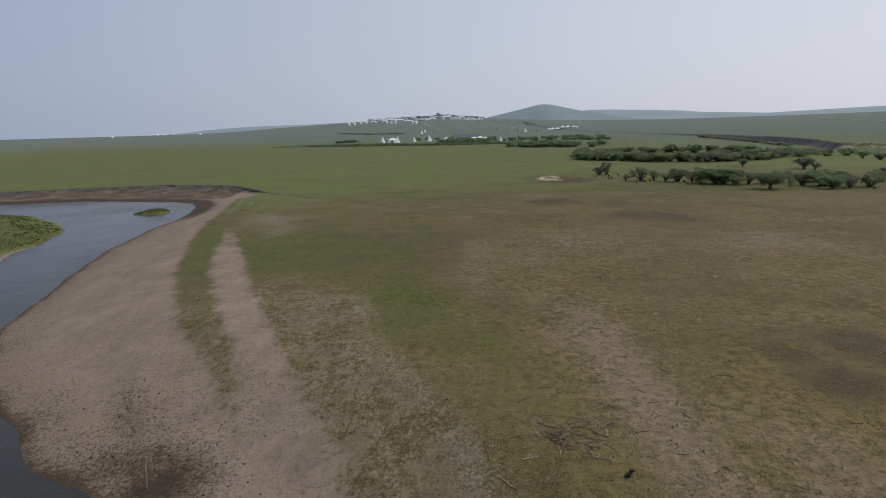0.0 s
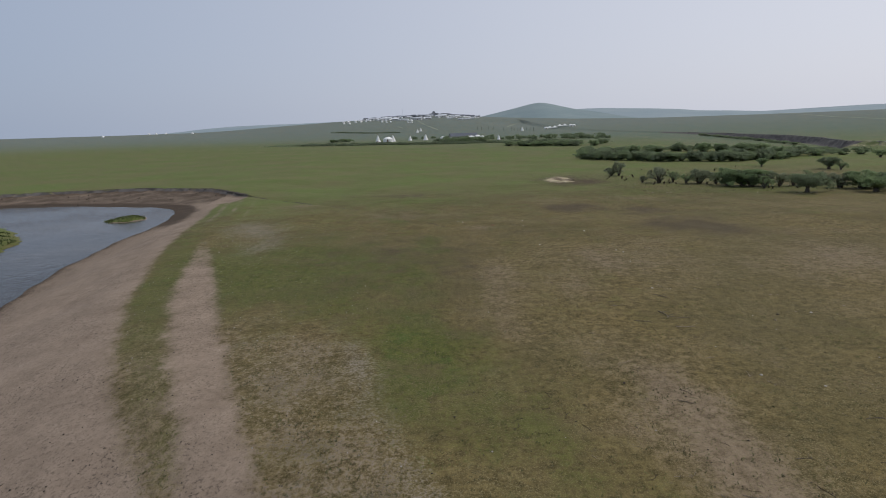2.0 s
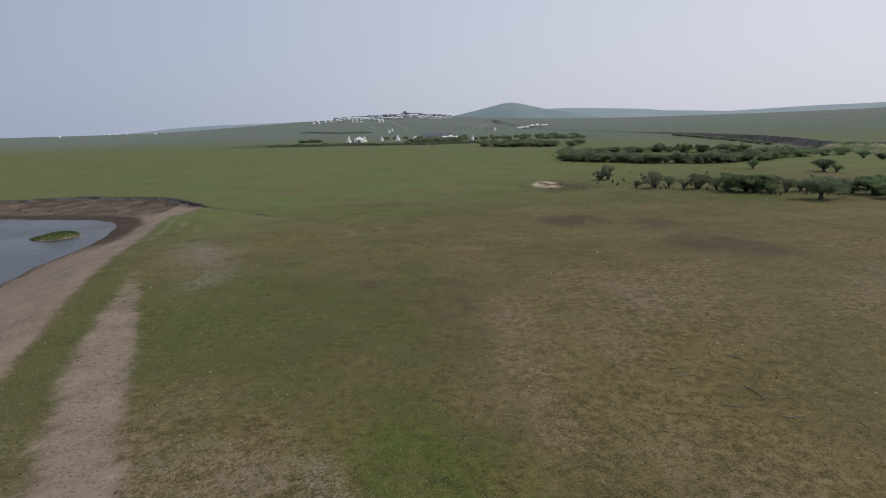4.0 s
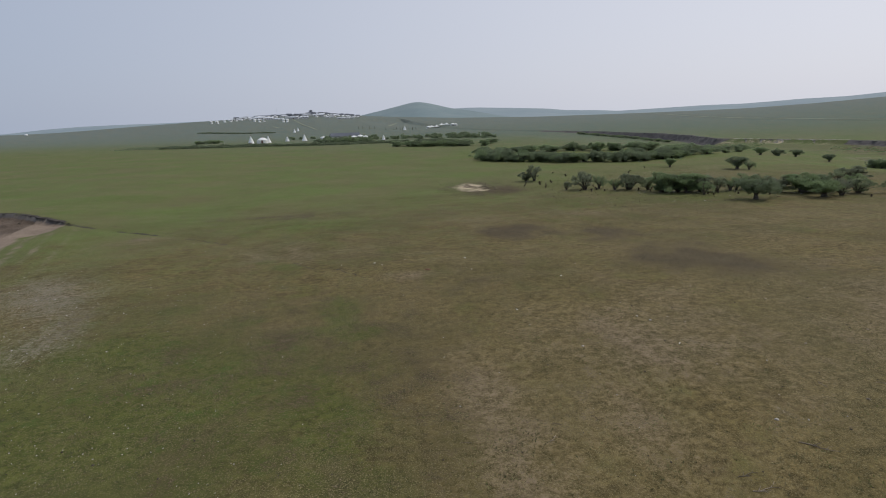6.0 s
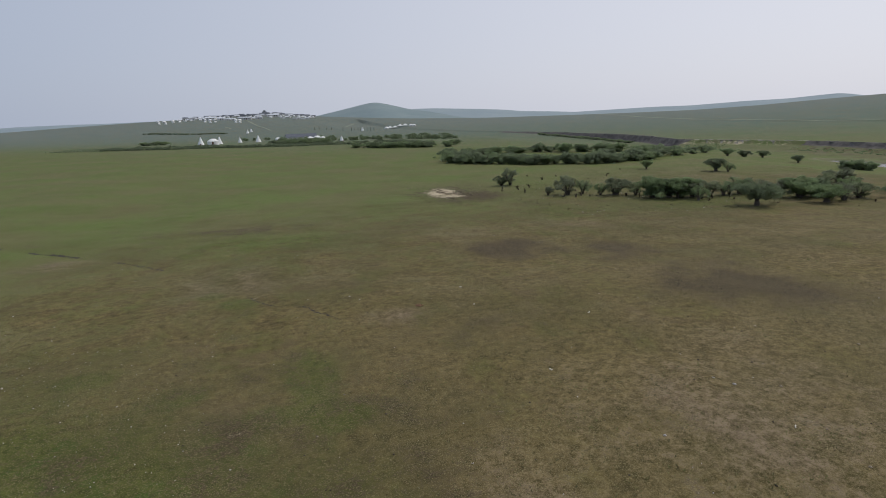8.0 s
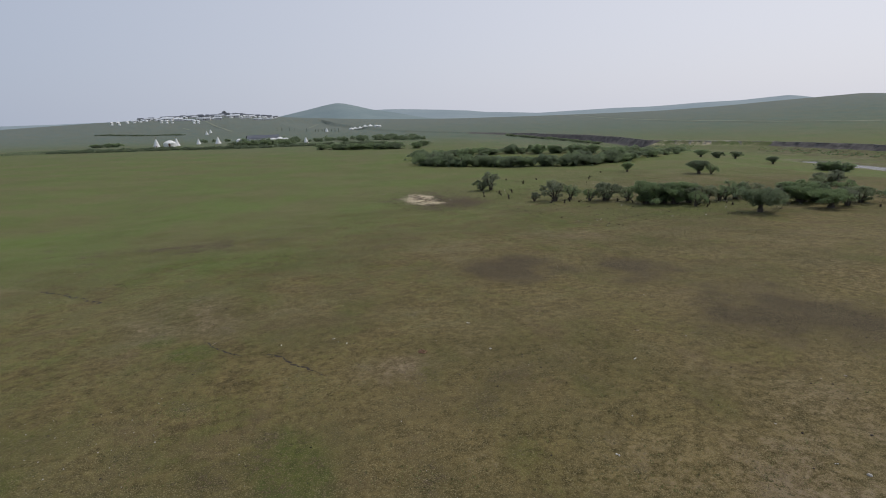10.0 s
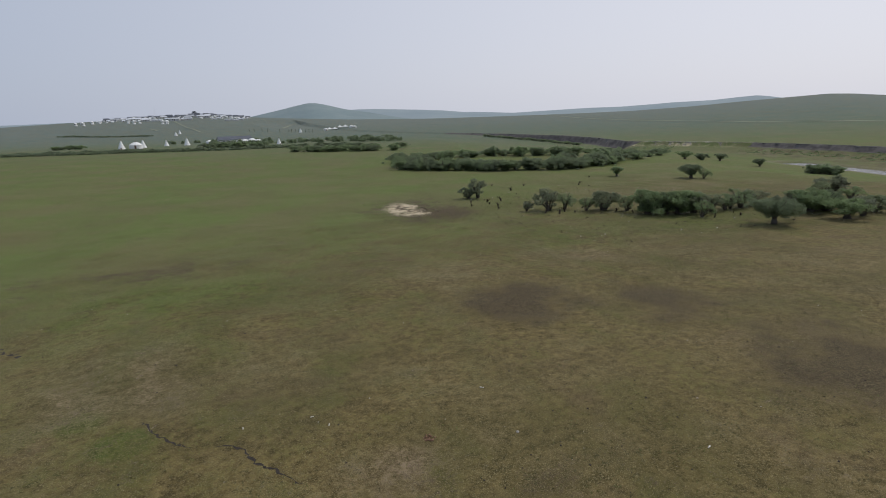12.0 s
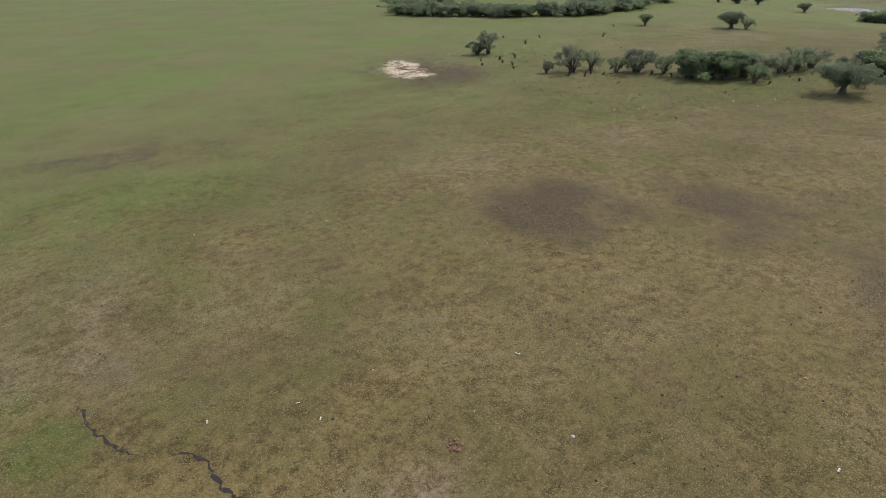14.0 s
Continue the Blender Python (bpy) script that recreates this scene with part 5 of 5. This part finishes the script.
def crack(name, pts, width, seed):
    """A ragged crack in the turf: a flat strip, its inner shade painted dark."""
    rng = random.Random(seed)
    verts, faces = [], []
    line = []
    for (ax, ay), (bx, by) in zip(pts, pts[1:]):
        n = max(2, int(math.hypot(bx - ax, by - ay) / 0.18))
        line += [(ax + (bx - ax) * k / n, ay + (by - ay) * k / n) for k in range(n)]
    ox = oy = 0.0
    for i, (x, y) in enumerate(line):
        ox, oy = 0.86 * ox + rng.uniform(-0.11, 0.11), 0.86 * oy + rng.uniform(-0.11, 0.11)
        w = width * rng.uniform(0.15, 1.0) * (0.15 if rng.random() < 0.12 else 1) * min(1, i / 4, (len(line) - 1 - i) / 4)
        for s in (-1, 1):
            px, py = x + ox + s * w * 0.6, y + oy + s * w * 0.5
            verts.append((px, py, land_at(px, py) + 0.006))
        if i:
            faces.append((2 * i - 2, 2 * i - 1, 2 * i + 1, 2 * i))
    return tagged(mesh_object(name, verts, faces, M_CRACK), "ragged dark erosion crack in the turf", "crack", kind="structure")


crack("turf_crack_1", [(-6.8, 92.4), (-6.4, 91.6), (-5.7, 90.2), (-4.9, 88.6), (-4.0, 87.7)], 0.12, 71)
crack("turf_crack_2", [(-3.2, 87.5), (-2.1, 86.8), (-1.8, 85.5), (-1.2, 84.6), (-0.3, 83.2), (0.4, 82.8)], 0.15, 72)
crack("turf_crack_3", [(7.0, 105.9), (9.4, 105.2), (12.8, 103.2)], 0.07, 73)
crack("turf_crack_4", [(-46, 136.6), (-40, 129.4), (-36, 126)], 0.6, 74)
crack("turf_crack_5", [(-33, 123.6), (-30, 121), (-25, 117)], 0.6, 75)
crack("turf_crack_6", [(-21.3, 113.5), (-18, 109.6), (-14.7, 105.2)], 0.42, 76)


def branch(length, thick, forks, seed, mat, label, name="dead_branch"):
    """A dead branch lying on the ground, with side twigs."""
    rng = random.Random(seed)
    bm = bmesh.new()
    pts, a = [Vector((-length / 2, 0, thick))], rng.uniform(-0.2, 0.2)
    for k in range(6):
        a += rng.uniform(-0.45, 0.45)
        p = pts[-1] + Vector((math.cos(a), math.sin(a), rng.uniform(-0.03, 0.05))) * length / 6
        p.z = max(p.z, thick * 0.6)
        pts.append(p)
    add_tube(bm, pts, [thick * (1 - 0.12 * k) for k in range(7)], 5)
    for k in range(forks):
        p = pts[rng.randint(1, 5)]
        b = rng.uniform(0.4, 1.2) * rng.choice((-1, 1))
        q = p + Vector((math.cos(b), math.sin(b), rng.uniform(0.05, 0.45))) * length * rng.uniform(0.15, 0.35)
        mid = (p + q) / 2 + Vector((rng.uniform(-0.05, 0.05), rng.uniform(-0.05, 0.05), 0.02))
        add_tube(bm, [p, mid, q], [thick * 0.5, thick * 0.4, thick * 0.2], 4)
    return tagged(part(name, bm, mat), label, "branch", "dead wood on the turf")


BRANCHES = [branch(1.5, 0.032, 6, s, M_DEADWOOD, "dry grey dead branch lying on the turf") for s in (81, 82, 83, 87, 88)]
DARK_BRANCHES = [branch(1.3, 0.028, 5, s, M_STUMP, "dark dead branch lying on the turf") for s in (84, 85)]


def lay(src, x, y, turn, size):
    return put(src, x, y, turn, size, 0.005)


_r = random.Random(86)
for x, y, turn, s in ((2.4, 19.4, -45, 1.0), (7.7, 26.1, 100, 0.8), (3.9, 25.4, 35, 0.9), (3.9, 23.6, 80, 0.6), (5.2, 22.2, -30, 0.9), (6.8, 23.5, 60, 1.1), (3.6, 20.5, 0, 1.0), (6.4, 20.5, 10, 0.9),
                      (11.2, 23.0, -70, 0.5), (8.6, 39.9, 20, 0.8), (10.1, 35.1, -20, 0.9), (4.7, 44.7, 60, 0.7), (14.2, 47.3, -50, 1.5), (14.9, 46.6, 10, 0.9), (12.0, 46.2, -20, 1.1), (14.3, 44.7, -25, 1.3)):
    lay(BRANCHES[_r.randrange(5)], x, y, turn, s * 0.72)
for x, y, turn, s in ((11.3, 50.3, -10, 0.8), (4.4, 46.3, 60, 0.7), (15.3, 51.1, -40, 1.3), (11.3, 49.4, -15, 1.0), (0.8, 51.1, 80, 0.5), (-6.0, 90.7, 55, 0.7), (-9.2, 94.2, 40, 0.6), (-7.3, 97.8, 75, 0.5),
                      (3.1, 95.2, 10, 0.3), (13.6, 40.2, 20, 0.7), (17.5, 33, -10, 0.8), (12.5, 30.5, 30, 0.7), (14.8, 27.4, -35, 0.8)):
    lay(BRANCHES[_r.randrange(5)], x, y, turn, s * 0.72)
for k in range(76):
    lay(BRANCHES[_r.randrange(5)] if k % 4 else DARK_BRANCHES[k % 2], _r.gauss(5.6, 1.0), _r.gauss(22.4, 0.8), _r.uniform(0, 360), _r.uniform(0.3, 0.75))
for k in range(90):
    lay(BRANCHES[_r.randrange(5)] if k % 3 == 0 else DARK_BRANCHES[k % 2], _r.uniform(1, 24), 18 + 38 * _r.random() ** 1.3, _r.uniform(0, 360), _r.uniform(0.2, 0.55))
for k in range(26):
    lay(DARK_BRANCHES[k % 2] if k % 3 == 0 else BRANCHES[_r.randrange(5)], _r.gauss(8.6, 1.4), _r.gauss(25.5, 3.0), _r.uniform(-60, 20), _r.uniform(0.3, 0.7))
for k in range(40):
    lay(BRANCHES[_r.randrange(5)], _r.gauss(30.2, 1.8), _r.gauss(156.5, 5.0), _r.uniform(0, 360), _r.uniform(0.6, 1.6))


def stump(seed, h, stems):
    """A browsed willow stump: a leaning, knobbly bole with a few broken stubs."""
    rng = random.Random(seed)
    t = thing("willow_stump", Matrix.Identity(4), "dark browsed willow stump with broken stems", "stump", "stumps on the flat")
    bm = bmesh.new()
    lx, ly = rng.uniform(-0.4, 0.4), rng.uniform(-0.4, 0.4)
    pts = [(0, 0, -0.2), (lx * 0.1, ly * 0.1, 0.06), (lx * 0.5, ly * 0.5, h * 0.4), (lx * 0.9, ly * 0.7, h * 0.75), (lx * 1.3, ly * 1.4, h)]
    add_tube(bm, pts, [0.26, 0.17, 0.12, 0.09, 0.035], 7)
    for v in bm.verts:
        n = noise.noise(v.co * 5 + Vector((seed, 0, 0)))
        v.co.x += 0.12 * n
        v.co.y += 0.12 * noise.noise(v.co * 5 + Vector((0, seed, 0)))
    part("base", bm, M_STUMP, t)
    for k in range(stems):
        a, up = rng.uniform(0, 6.28), rng.uniform(0.3, 0.7)
        r = rng.uniform(0.35, 0.8) * h
        bm = bmesh.new()
        s = (lx * up, ly * up, h * up * 0.8)
        add_tube(bm, [s, (s[0] + 0.6 * r * math.cos(a), s[1] + 0.6 * r * math.sin(a), s[2] + 0.2 * r), (s[0] + r * math.cos(a + 0.4), s[1] + r * math.sin(a + 0.4), s[2] + r * rng.uniform(0.3, 0.8))], [0.06, 0.045, 0.018], 5)
        part("stem", bm, M_STUMP, t)
    return t


STUMPS = [stump(91, 0.8, 3), stump(92, 0.5, 4), stump(93, 1.1, 5)]
for x, y, k in ((41.9, 152.5, 1), (45.8, 152.9, 1), (49.6, 155.4, 2), (44.8, 147.6, 1), (59.2, 168.2, 2), (66.8, 175.2, 1), (76.8, 167.6, 2), (89.5, 180.2, 1), (60.8, 179.8, 1), (46.8, 155.8, 0),
                (54.5, 144.6, 1), (56.2, 139.2, 0), (50.2, 137.0, 0), (61.0, 133.0, 2), (69.2, 119.0, 1), (72.8, 115.8, 1), (83.0, 106.0, 1)):
    put(STUMPS[k], x, y, x * 47, 0.85)
for k, (x, y) in enumerate(((48.5, 138.6), (51.9, 138.0), (52.6, 136.2), (57.9, 132.6), (58.6, 129.5), (61.4, 125.2), (65.2, 121.9), (67.2, 121.6), (70.4, 121.2), (64.6, 119.6), (46.0, 150.0), (47.6, 158.4), (43.6, 156.2))):
    put(STUMPS[(k * 2) % 3], x, y, _r.uniform(0, 360), _r.uniform(0.45, 0.8))

# the stick at the water's edge, the low charred shrub and the patch of red earth
_bm = bmesh.new()
add_tube(_bm, [(0, 0, -0.3), (0.03, 0.01, 0.6), (0.0, 0.03, 1.2), (0.08, 0.02, 1.65)], [0.05, 0.046, 0.04, 0.03], 6)
_s = tagged(part("driftwood_stake", _bm, M_DEADWOOD), "thin grey stake standing in the wet mud", "stake")
_s.matrix_basis = pose(-13.9, 22.6, land_at(-13.9, 22.6), 4, 6, 0)
_shrub = stump(94, 0.45, 5)
tagged(_shrub, "small charred shrub with upright twigs", "shrub")
_shrub.matrix_basis = pose(6.9, 19.1, land_at(6.9, 19.1), 0, 0, 40) @ Matrix.Diagonal((0.6, 0.6, 0.8, 1))
_bm = bmesh.new()
_rng = random.Random(95)
for k in range(26):
    a, r = _rng.uniform(0, 6.28), 0.28 * math.sqrt(_rng.random())
    bmesh.ops.create_icosphere(_bm, subdivisions=1, radius=_rng.uniform(0.03, 0.07), matrix=Matrix.Translation((r * math.cos(a), r * math.sin(a), 0.02)))
_s = tagged(part("earth_heap", _bm, M_BRICK), "low heap of reddish crumbled earth", "heap")
_s.matrix_basis = pose(5.7, 83.6, land_at(5.7, 83.6))


def build_reeds():
    """A bed of rough sedge along the far side of the plain."""
    rng = np.random.RandomState(97)
    line = [(-150, 508), (-114, 495), (-83, 485), (-52, 481), (-18, 472), (15, 459), (44, 459), (62, 457)]
    n = 16000
    f = np.sort(rng.uniform(0, len(line) - 1.001, n))
    i = f.astype(int)
    a, b = np.array(line)[i], np.array(line)[i + 1]
    p = a + (b - a) * (f - i)[:, None] + np.stack([rng.normal(0, 1.5, n), rng.uniform(0, 46, n)], 1)
    z = land(p[:, 0], p[:, 1])
    h = rng.uniform(0.4, 1.1, n)
    w = rng.uniform(0.25, 0.6, n)
    t = rng.uniform(0, 3.14, n)
    dx, dy = np.cos(t) * w, np.sin(t) * w
    v0 = np.stack([p[:, 0] - dx, p[:, 1] - dy, z - 0.05], 1)
    v1 = np.stack([p[:, 0] + dx, p[:, 1] + dy, z - 0.05], 1)
    v2 = np.stack([p[:, 0] + dx * 0.3 + rng.normal(0, 0.2, n), p[:, 1] + rng.normal(0, 0.2, n), z + h], 1)
    v = np.stack([v0, v1, v2], 1).reshape(-1, 3)
    return tagged(mesh_object("sedge", v, [(3 * k, 3 * k + 1, 3 * k + 2) for k in range(n)], M_LEAF_GREY), "strip of rough dark-green sedge beside the camp", "sedge", kind="stuff")


build_reeds()


# ---- single stones and dung pats on the near turf, and more sheds in the village ----
def field_stone(seed, mat, label):
    rng = random.Random(seed)
    bm = bmesh.new()
    bmesh.ops.create_icosphere(bm, subdivisions=2, radius=0.12)
    for v in bm.verts:
        v.co *= 1 + 0.35 * noise.noise(v.co * 9 + Vector((seed, 0, 0)))
        v.co.z = v.co.z * 0.55 + 0.03
        v.co.x *= 1.25
    return tagged(part("field_stone", bm, mat, smooth=True), label, "stone", "stones on the turf")


STONES = [field_stone(111, M_STONE, "small pale stone lying on the grazed turf"), field_stone(112, M_DEADWOOD, "grey-brown stone lying on the grazed turf"), field_stone(113, M_CLOD, "dark dried dung pat on the turf")]
_q = random.Random(114)
for k in range(30):
    lay(STONES[(0, 1, 1, 2)[k % 4]], _q.uniform(15, 34), _q.uniform(44, 70), _q.uniform(0, 360), _q.uniform(0.3, 0.75))
for k in range(34):
    lay(STONES[(1, 2, 0, 2)[k % 4]], _q.uniform(-14, 30), _q.uniform(30, 108), _q.uniform(0, 360), _q.uniform(0.25, 0.6))


def bone(length, seed):
    """A bleached long bone with knobbed ends."""
    rng = random.Random(seed)
    bm = bmesh.new()
    n = 7
    pts = [(length * (k / (n - 1) - 0.5), 0.04 * length * math.sin(math.pi * k / (n - 1)), 0.035) for k in range(n)]
    add_tube(bm, pts, [0.045, 0.055, 0.028, 0.024, 0.028, 0.05, 0.042], 7)
    for v in bm.verts:
        v.co += Vector((rng.uniform(-1, 1), rng.uniform(-1, 1), rng.uniform(-0.5, 0.5))) * 0.008
    return tagged(part("bone", bm, M_BONE, smooth=True), "bleached white bone lying on the grazed turf", "bone", "bones on the turf")


BONES = [bone(0.34, 131), bone(0.26, 132)]
for k, (x, y) in enumerate(((1.2, 88.0), (1.8, 86.8), (10.1, 87.0), (16.2, 77.6), (-2.0, 88.5), (16.7, 66.7), (16.5, 61.8), (9.5, 70.5))):
    lay(BONES[k % 2], x, y, k * 67 % 180, 0.45 + 0.08 * (k % 4))
SHED = house(6, 5, 2.4, 1.2, M_ROOF_PALE, "small pale shed with a light roof", 1)
for k in range(64):
    put((SHED, SMALL, SHED, LONG_DARK)[k % 4], _q.uniform(-170, 100), _q.uniform(1240, 1380), _q.uniform(-40, 40), _q.uniform(0.55, 0.95) if k % 4 < 3 else 0.45)


def bank_face(name, line, y0, y1, step, run, seed, sign, label, waves, mat=M_CLAY, rough=0.22):
    """The raw face of a cut bank: gullied clay from the turf's edge down to its foot."""
    pts = []
    for (ax, ay), (bx, by) in zip(line, line[1:]):
        n = max(1, int(math.hypot(bx - ax, by - ay) / step))
        ln = math.hypot(bx - ax, by - ay)
        for k in range(n):
            y = ay + (by - ay) * k / n
            if y0 <= y <= y1:
                pts.append((ax + (bx - ax) * k / n, y, (by - ay) / ln, -(bx - ax) / ln))
    p = np.array(pts)
    # even out the turns of the line
    for c in (2, 3):
        p[:, c] = np.convolve(np.pad(p[:, c], 6, mode="edge"), np.ones(13) / 13, "valid")
    w = sum(a * wave(p[:, 0], p[:, 1], size, sd) for a, size, sd in waves) * sign
    ex, ey = p[:, 0] + p[:, 2] * w, p[:, 1] + p[:, 3] * w
    along = np.arange(len(p)) * step
    top = land(ex - p[:, 2] * 1.6, ey - p[:, 3] * 1.6) + 0.04
    foot = land(ex + p[:, 2] * run, ey + p[:, 3] * run) - 0.3
    rows, verts = 9, []
    for k in range(rows):
        f = k / (rows - 1)
        out = run * (0.05 + 0.78 * f ** 1.5) + (0.3 * wave(along, along * 0 + 7 * f, 2.2, seed) + 0.4 * wave(along, along * 0 + 3 * f, 6.5, seed + 1) + 0.5 * wave(along, along * 0 + 9 * f, 19, seed + 2)) * run * rough * math.sin(math.pi * (0.12 + 0.8 * f))
        out = np.where(k == 0, -0.35, out)
        z = top + (foot - top) * (f if k else 0.0)
        if k == 1:
            z = top - 0.12
        verts += list(zip(ex + p[:, 2] * out, ey + p[:, 3] * out, z))
    n = len(p)
    faces = [(k * n + i, k * n + i + 1, (k + 1) * n + i + 1, (k + 1) * n + i) for k in range(rows - 1) for i in range(n - 1)]
    return tagged(mesh_object(name, verts, faces, mat), label, "bank", kind="structure")


CLIFF_WAVES = ((1.2, 9, 6), (0.6, 3.5, 7))
bank_face("bank_cliff_north", CLIFF, 322, 860, 0.7, 3.4, 121, 1, "dark gullied clay face of the high cut bank", CLIFF_WAVES, M_CLAY, 0.15)
bank_face("bank_cliff_south", CLIFF, 110, 258, 0.6, 3.0, 123, 1, "dark gullied clay face of the southern cut bank", CLIFF_WAVES)
bank_face("bank_gap_edge", CLIFF, 262, 318, 0.5, 2.8, 127, 1, "low pale eroded edge between the cut banks", CLIFF_WAVES, M_ROCKSOIL)
bank_face("bank_scarp", SCARP, 133, 160, 0.35, 0.6, 125, -1, "low raw earth scarp under the turf of the river bank", ((0.5, 6, 10), (0.25, 2.2, 11)), M_SCARP, 0.5)
